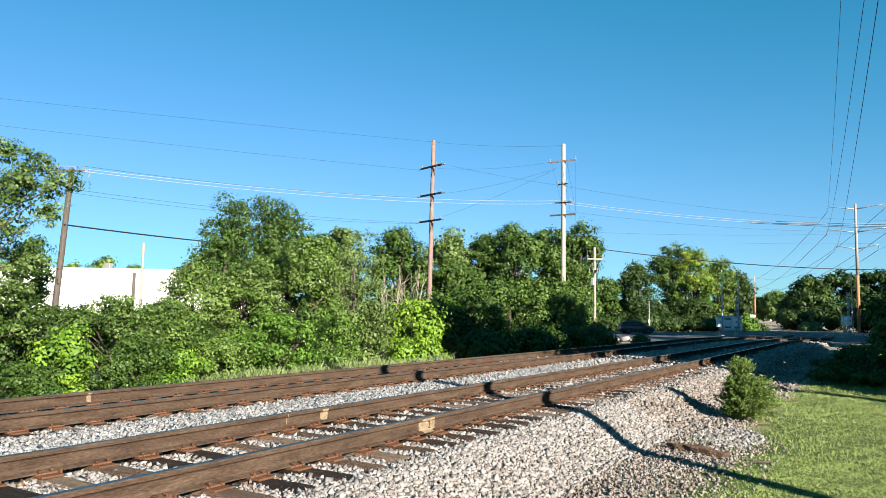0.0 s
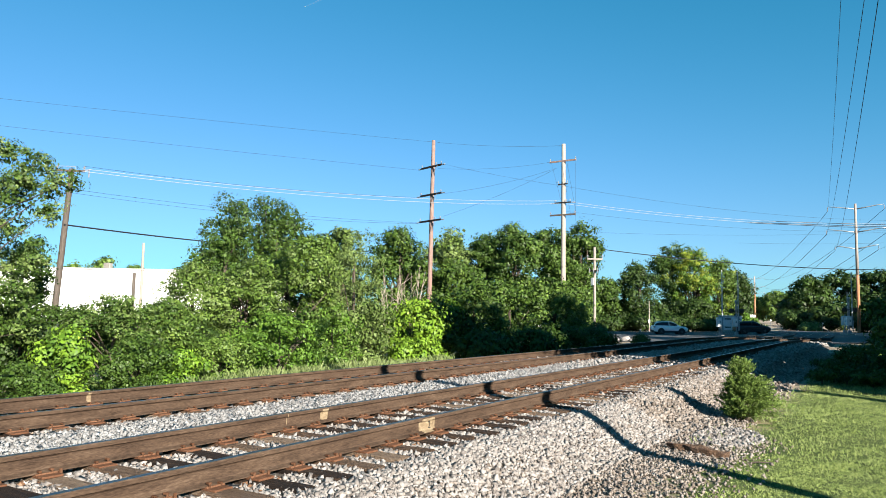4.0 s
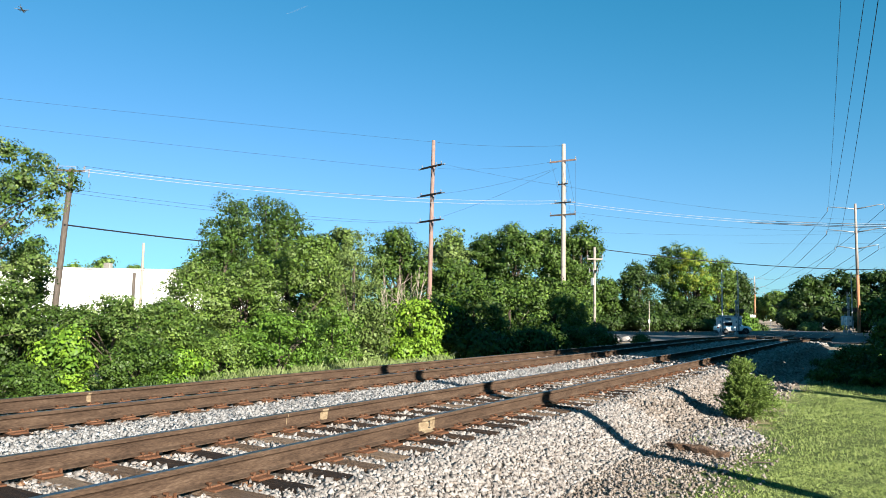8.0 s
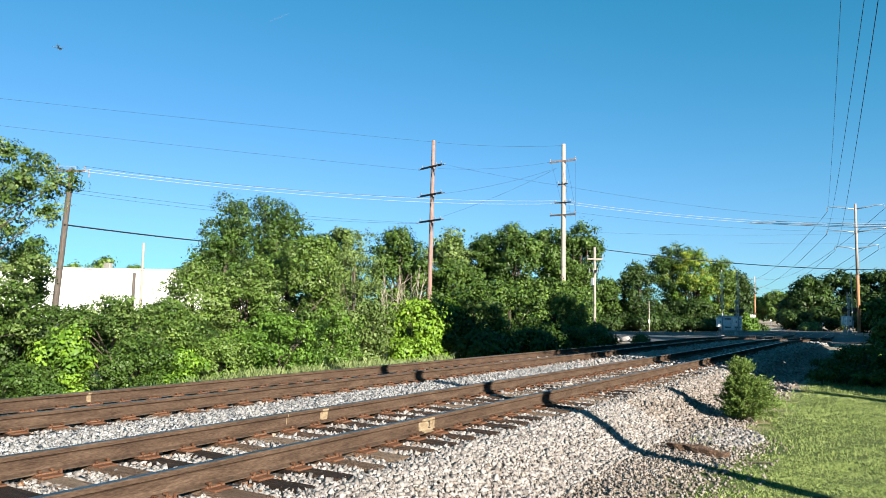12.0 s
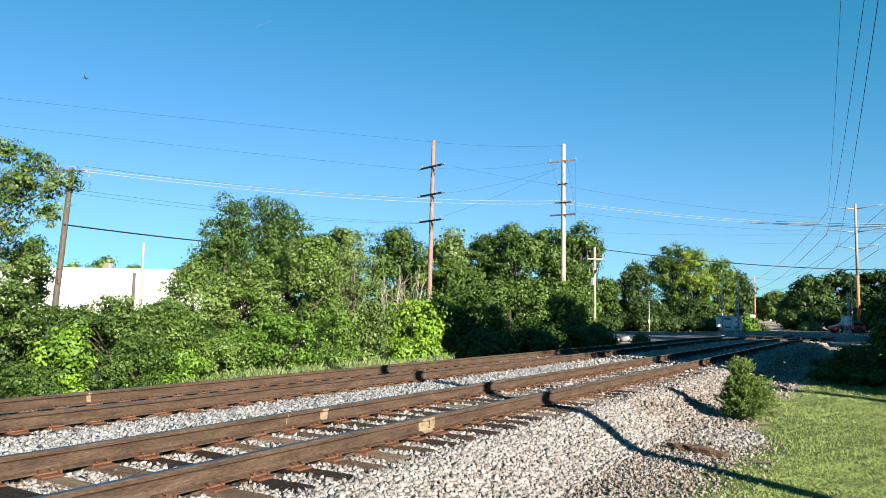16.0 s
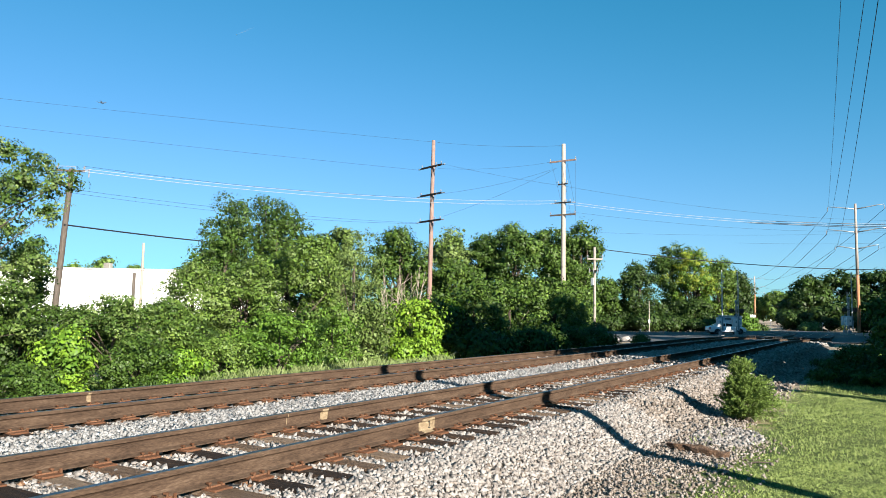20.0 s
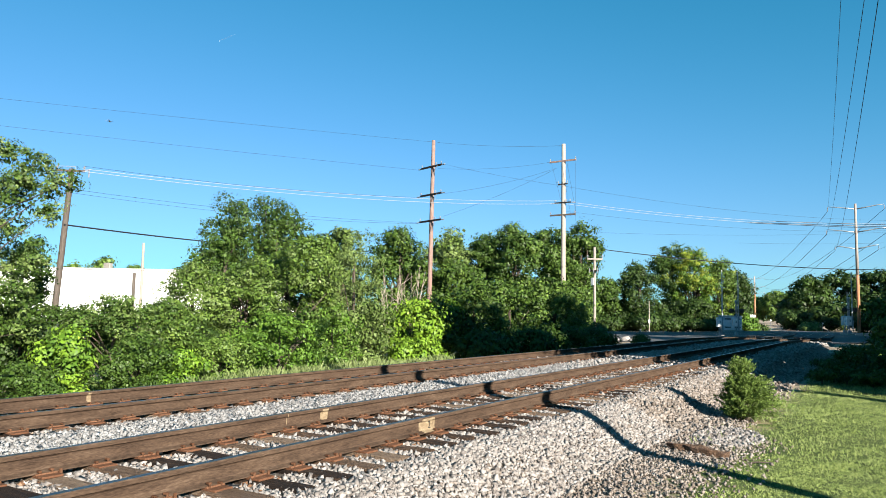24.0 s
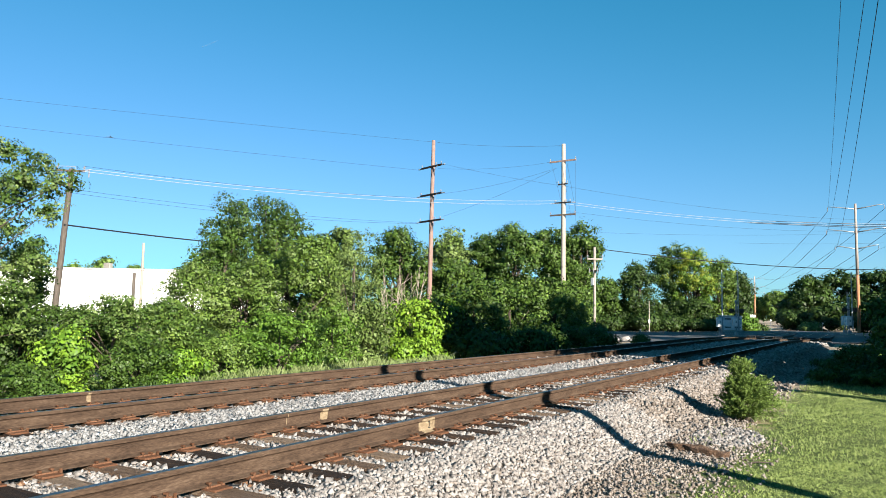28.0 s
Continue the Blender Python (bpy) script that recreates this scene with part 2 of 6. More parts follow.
class Mesh:
    """Collects vertices and faces of one mesh."""

    def __init__(self):
        self.v, self.f, self.m = [], [], []

    def add(self, verts, faces, mi=0):
        o = len(self.v)
        self.v.extend(tuple(p) for p in verts)
        self.f.extend(tuple(o + i for i in face) for face in faces)
        self.m.extend([mi] * len(faces))
        return self

    def box(self, x0, x1, y0, y1, z0, z1, bevel=0.0, turn=None, mi=0):
        """A box with chamfered upright edges and top rim."""
        b = min(bevel, (x1 - x0) * 0.45, (y1 - y0) * 0.45, (z1 - z0) * 0.45)
        if b <= 0:
            vs = [(x, y, z) for z in (z0, z1) for x, y in ((x0, y0), (x1, y0), (x1, y1), (x0, y1))]
            fs = [(3, 2, 1, 0), (4, 5, 6, 7)] + [(i, (i + 1) % 4, 4 + (i + 1) % 4, 4 + i) for i in range(4)]
        else:
            def ring(d, z):
                a0, a1, c0, c1 = x0 + d, x1 - d, y0 + d, y1 - d
                return [(a0 + b, c0, z), (a1 - b, c0, z), (a1, c0 + b, z), (a1, c1 - b, z), (a1 - b, c1, z), (a0 + b, c1, z), (a0, c1 - b, z), (a0, c0 + b, z)]
            vs = ring(0, z0) + ring(0, z1 - b) + ring(b * 0.7, z1)
            fs = [tuple(range(7, -1, -1)), tuple(range(16, 24))]
            fs += [(k * 8 + i, k * 8 + (i + 1) % 8, k * 8 + 8 + (i + 1) % 8, k * 8 + 8 + i) for k in (0, 1) for i in range(8)]
        if turn is not None:
            vs = [turn @ Vector(p) for p in vs]
        return self.add(vs, fs, mi)

    def tube(self, path, radii, sides=8, caps=True, mi=0):
        """A round tube through the points of path."""
        path = [Vector(p) for p in path]
        if isinstance(radii, (int, float)):
            radii = [radii] * len(path)
        vs, fs = [], []
        for k, p in enumerate(path):
            d = (path[min(k + 1, len(path) - 1)] - path[max(k - 1, 0)]).normalized()
            a = d.orthogonal().normalized() if abs(d.z) < 0.9 else d.cross(Vector((0, 1, 0))).normalized()
            if abs(d.z) < 0.9:
                a = d.cross(Vector((0, 0, 1))).normalized()
            b = d.cross(a)
            vs += [p + (a * math.cos(2 * math.pi * i / sides) + b * math.sin(2 * math.pi * i / sides)) * radii[k] for i in range(sides)]
        for k in range(len(path) - 1):
            fs += [(k * sides + i, k * sides + (i + 1) % sides, (k + 1) * sides + (i + 1) % sides, (k + 1) * sides + i) for i in range(sides)]
        if caps:
            fs += [tuple(range(sides - 1, -1, -1)), tuple(range((len(path) - 1) * sides, len(path) * sides))]
        return self.add(vs, fs, mi)

    def loft(self, rings, mi=0, caps=True):
        """Closed rings of equal length, skinned."""
        n = len(rings[0])
        vs = [p for r in rings for p in r]
        fs = [(k * n + i, k * n + (i + 1) % n, (k + 1) * n + (i + 1) % n, (k + 1) * n + i) for k in range(len(rings) - 1) for i in range(n)]
        if caps:
            fs += [tuple(range(n - 1, -1, -1)), tuple(range((len(rings) - 1) * n, len(rings) * n))]
        return self.add(vs, fs, mi)

    def data(self, name, mats, smooth=False):
        me = bpy.data.meshes.new(name)
        me.from_pydata([tuple(p) for p in self.v], [], self.f)
        for m in (mats if isinstance(mats, (list, tuple)) else [mats]):
            me.materials.append(m)
        me.polygons.foreach_set("material_index", self.m)
        if smooth:
            me.polygons.foreach_set("use_smooth", [True] * len(self.f))
        bm = bmesh.new()
        bm.from_mesh(me)
        bmesh.ops.recalc_face_normals(bm, faces=bm.faces)
        bm.to_mesh(me)
        bm.free()
        me.update()
        return me


def array_mesh(name, verts, faces, mat, smooth=False):
    """A mesh from arrays of vertices (n, 3) and faces (m, k)."""
    me = bpy.data.meshes.new(name)
    k = faces.shape[1]
    me.vertices.add(len(verts))
    me.vertices.foreach_set("co", np.ascontiguousarray(verts, dtype=np.float32).ravel())
    me.loops.add(faces.size)
    me.loops.foreach_set("vertex_index", np.ascontiguousarray(faces, dtype=np.int32).ravel())
    me.polygons.add(len(faces))
    me.polygons.foreach_set("loop_start", np.arange(0, faces.size, k, dtype=np.int32))
    if smooth:
        me.polygons.foreach_set("use_smooth", np.ones(len(faces), dtype=bool))
    me.materials.append(mat)
    me.update(calc_edges=True)
    me.validate()
    return me


def part(name, mesh, mats, parent, label="", at=None, smooth=False):
    """One mesh object under a thing or under a part."""
    ob = new(name, mesh.data(name, mats, smooth) if isinstance(mesh, Mesh) else mesh)
    ob.parent = parent
    if at is not None:
        ob.matrix_basis = at
    if label:
        ob["label"] = label
    return ob


def thing(name, label, category, at=None, group="", kind=""):
    ob = new(name)
    ob.empty_display_size = 0.2
    if at is not None:
        ob.matrix_basis = at
    return tagged(ob, label, category, group, kind)


def one(name, mesh, mats, label, category, at=None, group="", kind="", smooth=False):
    ob = new(name, mesh.data(name, mats, smooth) if isinstance(mesh, Mesh) else mesh)
    if at is not None:
        ob.matrix_basis = at
    return tagged(ob, label, category, group, kind)


def smoothstep(a, b, x):
    t = np.clip((x - a) / (b - a), 0, 1)
    return t * t * (3 - 2 * t)


# ---- the plan ----
SIDE = Vector((0.8544, 0.5197, 0))   # along the road
AWAY = Vector((-0.5197, 0.8544, 0))  # across it, away from the eye
TRACK_GAP = 3.853


def track_x(y):
    """Sideways bend of the line, which turns left past the straight."""
    return -np.maximum(0, y - 55) ** 2 / 1700


def track_z(y):
    return -0.35 * smoothstep(44, 72, y)


def road_uw(x, y):
    dx, dy = x - EYE.x, y - EYE.y
    return dx * SIDE.x + dy * SIDE.y, dx * AWAY.x + dy * AWAY.y


def road_z(u):
    return np.interp(u, [-60, 0, 20, 28, 33, 38, 42, 46, 52, 70, 120], [-1.0, -0.9, -0.79, -0.74, -0.66, -0.50, -0.36, -0.33, -0.36, -0.7, -0.9])


def ground_z(x, y):
    x, y = np.asarray(x, float), np.asarray(y, float)
    c = track_x(y)
    z = -0.655 + 0.02 * np.sin(x * 1.3 + 0.4 * y) + 0.02 * np.sin(y * 0.9)
    left = smoothstep(-6.5, -10, x - c)
    z = z - 0.5 * left
    rise = smoothstep(6, 30, x) * 0.2
    u, w = road_uw(x, y)
    near_road = smoothstep(48, 60, w) * (1 - smoothstep(98, 112, w))
    return (z + rise) * (1 - near_road) + (road_z(u) - 0.05) * near_road


def ground_sheet():
    xs = np.concatenate([np.linspace(-4500, -160, 10), np.linspace(-150, -20, 27), np.linspace(-19, 12, 63), np.linspace(14, 80, 18), np.linspace(100, 4500, 10)])
    ys = np.concatenate([np.linspace(-4500, -60, 10), np.linspace(-50, -5, 10), np.linspace(-4, 40, 89), np.linspace(41, 160, 60), np.linspace(170, 400, 12), np.linspace(450, 4500, 10)])
    X, Y = np.meshgrid(xs, ys)
    Z = ground_z(X, Y)
    verts = np.stack([X.ravel(), Y.ravel(), Z.ravel()], 1)
    nx, ny = len(xs), len(ys)
    i = (np.arange(ny - 1)[:, None] * nx + np.arange(nx - 1)[None]).ravel()
    faces = np.stack([i, i + 1, i + nx + 1, i + nx], 1)
    tagged(new("ground", array_mesh("ground", verts, faces, GROUND, True)), "mown grass and stony dirt ground beside the railway", "ground", kind="structure")


def strip(name, us, ws, z_of, mat, label, category, lift):
    U, W = np.meshgrid(us, ws)
    X, Y = EYE.x + U * SIDE.x + W * AWAY.x, EYE.y + U * SIDE.y + W * AWAY.y
    Z = z_of(U) + lift
    verts = np.stack([X.ravel(), Y.ravel(), Z.ravel()], 1)
    nx, ny = len(us), len(ws)
    i = (np.arange(ny - 1)[:, None] * nx + np.arange(nx - 1)[None]).ravel()
    faces = np.stack([i, i + 1, i + nx + 1, i + nx], 1)
    return tagged(new(name, array_mesh(name, verts, faces, mat, True)), label, category, kind="structure")


def road_and_crossing():
    strip("road", np.linspace(-260, 260, 261), np.linspace(80, 97, 6), road_z, ASPHALT, "grey worn asphalt road over the railway", "road", 0.0)
    strip("road_apron", np.linspace(14, 47, 34), np.linspace(60, 79.9, 5), road_z, ASPHALT, "grey asphalt apron beside the road", "pavement", 0.0)
    for name, w, wide, u0, u1 in (("edge_line", 81.0, 0.15, -200, 200), ("edge_line", 96.2, 0.15, -200, 200), ("centre_line", 88.4, 0.12, -200, 200)):
        strip(name, np.linspace(u0, u1, 201), np.array([w, w + wide]), road_z, PAINT_W, "painted road line", "road marking", 0.006)


# ---- railway ----
RAIL_PROFILE = ((-0.076, -0.186), (0.076, -0.186), (0.076, -0.176), (0.02, -0.158), (0.009, -0.14), (0.009, -0.062), (0.018, -0.05), (0.037, -0.042), (0.038, -0.012), (0.031, -0.001),
                (-0.031, -0.001), (-0.038, -0.012), (-0.037, -0.042), (-0.018, -0.05), (-0.009, -0.062), (-0.009, -0.14), (-0.02, -0.158), (-0.076, -0.176))
TIE_PITCH = 0.495


def rail_mesh(offset):
    ys = np.concatenate([np.arange(-14, 44, 4.0), np.arange(44, 190, 2.0)])
    rings = [[(offset + float(track_x(y)) + px, float(y), float(track_z(y)) + pz) for px, pz in RAIL_PROFILE] for y in ys]
    m = Mesh()
    m.loft(rings)
    n = len(RAIL_PROFILE)
    for k in range(len(ys) - 1):
        m.m[k * n + 9] = 1
    return m


def tie_mesh(rng):
    m = Mesh()
    a, b, w = -1.38 + rng.uniform(-0.05, 0.05), 1.38 + rng.uniform(-0.05, 0.05), 0.115 + rng.uniform(-0.008, 0.01)
    rings = []
    for k in range(7):
        x = a + (b - a) * k / 6
        j = lambda s: rng.uniform(-s, s)
        rings.append([(x, -w + j(0.006), -0.36), (x, w + j(0.006), -0.36), (x, w + j(0.006), -0.222), (x, w - 0.02 + j(0.006), -0.207 + j(0.004)), (x, j(0.03), -0.206 + j(0.006)),
                      (x, -w + 0.02 + j(0.006), -0.207 + j(0.004)), (x, -w + j(0.006), -0.222)])
    m.loft(rings)
    return m


def plate_mesh():
    m = Mesh()
    m.box(-0.2, 0.2, -0.095, 0.095, -0.208, -0.19, 0.006)
    m.box(-0.105, -0.077, -0.095, 0.095, -0.192, -0.178, 0.004)
    m.box(0.077, 0.105, -0.095, 0.095, -0.192, -0.178, 0.004)
    return m


def spike_mesh(sx):
    """A cut spike whose offset head bites over the rail's foot."""
    m = Mesh()
    m.box(-0.008, 0.008, -0.008, 0.008, -0.22, -0.16, 0.002)
    m.box(min(0.012, -sx * 0.034), max(0.012, -sx * 0.034), -0.015, 0.015, -0.164, -0.148, 0.005)
    return m


def anchor_mesh():
    m = Mesh()
    m.box(-0.095, 0.095, -0.012, 0.012, -0.215, -0.186, 0.004)
    m.box(0.08, 0.1, -0.014, 0.014, -0.215, -0.163, 0.005)
    m.box(-0.1, -0.08, -0.014, 0.014, -0.215, -0.163, 0.005)
    return m


def railway():
    rng = random.Random(11)
    tie_data = [tie_mesh(rng).data("tie", TIE) for _ in range(8)]
    plate_data = plate_mesh().data("tie_plate", PLATE)
    spike_data = {s: spike_mesh(s).data("rail_spike", SPIKE) for s in (-1, 1)}
    anchor_data = anchor_mesh().data("rail_anchor", SPIKE)
    for k, centre in enumerate((0.0, -TRACK_GAP)):
        track = thing("railway_track", ("rusty railway track on wooden ties beside the grass", "rusty railway track on wooden ties beside the hedge")[k], "railway track", group="parallel railway tracks")
        for side in (-0.755, 0.755):
            part("rail", rail_mesh(centre + side), [RUST, SHINY], track, "rusty steel rail with a polished top")
        far = Mesh()
        for i in range(-24, 375):
            y = 4.74 + i * TIE_PITCH + rng.uniform(-0.025, 0.025)
            x, z = centre + float(track_x(y)), float(track_z(y))
            turn = rng.uniform(-0.9, 0.9) + math.degrees(-2 * max(0, y - 55) / 1700) * -1
            at = pose(x + rng.uniform(-0.04, 0.04), y, z + rng.uniform(-0.006, 0.004), 0, 0, turn)
            if y < 62:
                tie = part("tie", rng.choice(tie_data), None, track, at=at)
            else:
                far.box(-1.38, 1.38, -0.115, 0.115, -0.36, -0.207, 0.01, turn=at)
            if -2 < y < 62:
                for side in (-0.755, 0.755):
                    spot = Matrix.Translation((x + side, y, z))
                    if y > 20:
                        part("tie_plate", plate_data, None, track, at=spot)
                        continue
                    plate = part("tie_plate", plate_data, None, track, at=spot)
                    for sx in (-1, 1):
                        for sy in (-0.055, 0.055):
                            part("rail_spike", spike_data[sx], None, plate, at=pose(sx * (0.092 + rng.uniform(0, 0.012)), sy + rng.uniform(-0.01, 0.01), rng.uniform(-0.012, 0.005), 0, 0, rng.uniform(-12, 12)))
                    if i % 2 == 0:
                        part("rail_anchor", anchor_data, None, track, at=Matrix.Translation((x + side, y + 0.13, z)))
        tagged(part("tie_row", far, TIE, track), kind="stuff")
    # ballast bed under both tracks
    prof = ((-8.6, -1.05), (-6.9, -0.62), (-5.75, -0.26), (-5.3, -0.248), (-2.75, -0.248), (-2.45, -0.2), (-1.93, -0.188), (-1.12, -0.2), (-0.9, -0.248), (1.35, -0.252), (1.62, -0.256), (2.0, -0.39), (2.3, -0.56), (2.75, -0.70), (3.6, -0.85), (3.6, -1.3), (-8.6, -1.3))
    ys = np.concatenate([np.arange(-30, 60, 2.0), np.arange(60, 230, 4.0)])
    bed = Mesh()
    bed.loft([[(px + float(track_x(y)), float(y), float(track_z(y)) + pz) for px, pz in prof] for y in ys])
    one("ballast_bed", bed, BED, "pale crushed-stone ballast bed under the tracks", "ballast", kind="structure", smooth=False)


def bed_height(x, y):
    px = x - track_x(y)
    return np.interp(px, [-8.6, -6.9, -5.75, -5.3, -2.75, -2.45, -1.93, -1.12, -0.9, 1.35, 1.62, 2.0, 2.3, 2.75, 3.6], [-1.05, -0.62, -0.26, -0.248, -0.248, -0.2, -0.188, -0.2, -0.248, -0.252, -0.256, -0.39, -0.56, -0.70, -0.85]) + track_z(y)


def stones(name, mat, x0, x1, y0, y1, per_m2, size, seed, label, sink=0.12, keep=None, behind=False, heap=1.0):
    """Crushed stones, each an uneven wedge with sharp edges, strewn over the bed."""
    rng = np.random.default_rng(seed)
    n = int((x1 - x0) * (y1 - y0) * per_m2)
    x, y = rng.uniform(x0, x1, n), rng.uniform(y0, y1, n)
    ok = (EYE.x - x < 1.99 * y + 0.5) != behind
    if keep is not None:
        ok &= keep(x, y, rng)
    x, y = x[ok], y[ok]
    n = len(x)
    s = size * np.exp(np.clip(rng.normal(0, 0.24, n), -0.5, 0.42))
    z = np.maximum(bed_height(x, y), ground_z(x, y)) + s * (0.5 - sink) * (0.55 + 0.15 * heap + heap * rng.uniform(-0.6, 0.6, n))
    corner = np.array([0.3, 2.3, 4.5])
    base = np.array([(math.cos(a) * 0.66, math.sin(a) * 0.66, h) for h in (-0.42, 0.42) for a in corner])
    v = base[None] * rng.uniform(0.7, 1.1, (n, 6, 1)) + rng.normal(0, 0.1, (n, 6, 3))
    v *= s[:, None, None] * rng.uniform(0.62, 1.2, (n, 1, 3))
    q = rng.normal(size=(n, 4))
    q /= np.linalg.norm(q, axis=1, keepdims=True)
    a, b, c, d = q.T
    rot = np.stack([1 - 2 * (c * c + d * d), 2 * (b * c - d * a), 2 * (b * d + c * a), 2 * (b * c + d * a), 1 - 2 * (b * b + d * d), 2 * (c * d - b * a),
                    2 * (b * d - c * a), 2 * (c * d + b * a), 1 - 2 * (b * b + c * c)], 1).reshape(n, 3, 3)
    v = np.einsum("nij,nkj->nki", rot, v) + np.stack([x, y, z], 1)[:, None]
    tris = np.array([(0, 2, 1), (3, 4, 5), (0, 1, 4), (0, 4, 3), (1, 2, 5), (1, 5, 4), (2, 0, 3), (2, 3, 5)])
    faces = (tris[None] + (np.arange(n) * 6)[:, None, None]).reshape(-1, 3)
    ob = new(name, array_mesh(name, v.reshape(-1, 3), faces, mat))
    return tagged(ob, label, "ballast", kind="stuff")


def off_ties(x, y, rng):
    """Keeps stones between the ties and off the tie tops, but for a few."""
    phase = np.abs(((y - 4.74) / TIE_PITCH + 0.5) % 1 - 0.5) * TIE_PITCH
    on_tie = (phase < 0.105) & (((x > -1.0) & (x < 1.38)) | ((x > -TRACK_GAP - 1.38) & (x < -TRACK_GAP + 1.3)))
    rails = np.zeros_like(on_tie)
    for c in (-0.755, 0.755, -TRACK_GAP - 0.755, -TRACK_GAP + 0.755):
        rails |= np.abs(x - c) < 0.09
    return ~(rails | (on_tie & (rng.uniform(0, 1, len(x)) > 0.14)))


def ballast():
    between, shoulder = "pale grey crushed stones between the ties", "pale crushed stones on the ballast shoulder"
    middle = lambda x, y, r: (x < -2.45) & (x > -5.6) | (x > -1.2)
    in_gauge = lambda x, y, r: off_ties(x, y, r) & middle(x, y, r)
    stones("ballast_stones", STONE, -5.6, 1.9, 2.0, 11.0, 720, 0.043, 1, between, 0.2, keep=in_gauge, heap=0.7)
    stones("ballast_stones", STONE_GREY, -2.65, -0.9, 2.0, 11.0, 1150, 0.038, 12, "fine pale grey crushed stones between the two tracks", keep=off_ties)
    stones("ballast_stones", STONE_GREY, -2.65, -0.9, 11.0, 20.0, 620, 0.048, 13, "fine pale grey crushed stones between the two tracks", keep=off_ties)
    stones("ballast_stones", STONE, -5.6, 1.9, 11.0, 20.0, 400, 0.05, 2, between, 0.2, keep=in_gauge, heap=0.7)
    rusty = lambda x, y, r: off_ties(x, y, r) & (r.uniform(0, 1, len(x)) < np.exp(-np.min([np.abs(x - c) for c in (-0.755, 0.755, -TRACK_GAP - 0.755, -TRACK_GAP + 0.755)], axis=0) / 0.14))
    stones("rusty_stones", STONE_RUST, -5.6, 1.6, 2.5, 22.0, 420, 0.036, 14, "rust-stained brown stones beside the rails", keep=rusty)
    stones("ballast_stones", STONE, -5.6, 2.0, 20.0, 34.0, 150, 0.068, 8, between, keep=off_ties)
    stones("ballast_stones", STONE, -5.6, 2.0, 34.0, 60.0, 55, 0.10, 3, between, keep=off_ties)
    stones("shoulder_stones", STONE, 1.46, 2.6, 3.5, 12.5, 1250, 0.041, 4, shoulder, heap=1.5)
    stones("shoulder_stones", STONE_OLD, 1.7, 4.3, 3.5, 13.0, 900, 0.032, 5, "dusty tan stones at the foot of the ballast", heap=1.4,
           keep=lambda x, y, r: r.uniform(0, 1, len(x)) < np.clip((x - 1.7) / 0.7, 0, 1) * np.clip((4.15 - x) / 1.4, 0.05, 1))
    stones("shoulder_stones", STONE_OLD, 1.46, 3.5, 12.5, 22.0, 520, 0.05, 6, "dusty stones on the ballast shoulder",
           keep=lambda x, y, r: r.uniform(0, 1, len(x)) < np.clip((3.4 + 0.15 * np.sin(y * 2.3) - x) / 0.7, 0.04, 1))
    stones("shoulder_stones", STONE_OLD, 1.3, 3.3, 22.0, 45.0, 120, 0.08, 9, "dusty stones on the shaded ballast shoulder")
    stones("shoulder_stones", STONE, -7.6, -5.3, 4.0, 40.0, 60, 0.06, 7, "pale crushed stones on the ballast shoulder beside the hedge")
    stones("ballast_stones", STONE, -5.6, 2.4, -6.0, 6.0, 95, 0.075, 15, between, keep=off_ties, behind=True)
    heap = lambda x, y, r: (x - 3.35) ** 2 / 0.25 + (y - 12.6) ** 2 / 0.9 < 1
    stones("stone_heap", STONE, 2.8, 3.9, 11.5, 13.7, 900, 0.048, 10, "loose pale stones heaped beside the juniper", keep=heap)

# ---- plants ----


def leaf_quads(rng, centres, outward, length, width, spread=0.6, droop=0.25):
    """Leaves as folded diamonds at the centres, facing mostly outwards."""
    n = len(centres)
    nrm = outward * (1 - spread) + rng.normal(0, 0.6, (n, 3)) * spread + np.array([0.1, -0.06, 0.22])
    nrm /= np.linalg.norm(nrm, axis=1, keepdims=True) + 1e-9
    axis = rng.normal(size=(n, 3)) + np.array([0, 0, -droop * 2])
    axis -= nrm * np.sum(axis * nrm, 1, keepdims=True)
    axis /= np.linalg.norm(axis, axis=1, keepdims=True) + 1e-9
    side = np.cross(nrm, axis)
    k = np.exp(rng.normal(0, 0.25, (n, 1)))
    L, W = length * k, width * k
    v = np.stack([centres - axis * L * 0.5, centres + side * W * 0.5 + nrm * W * 0.18 - axis * L * 0.08, centres + axis * L * 0.5 - nrm * L * 0.12, centres - side * W * 0.5 + nrm * W * 0.18 - axis * L * 0.08], 1)
    return v.reshape(-1, 3), np.arange(n * 4).reshape(n, 4)


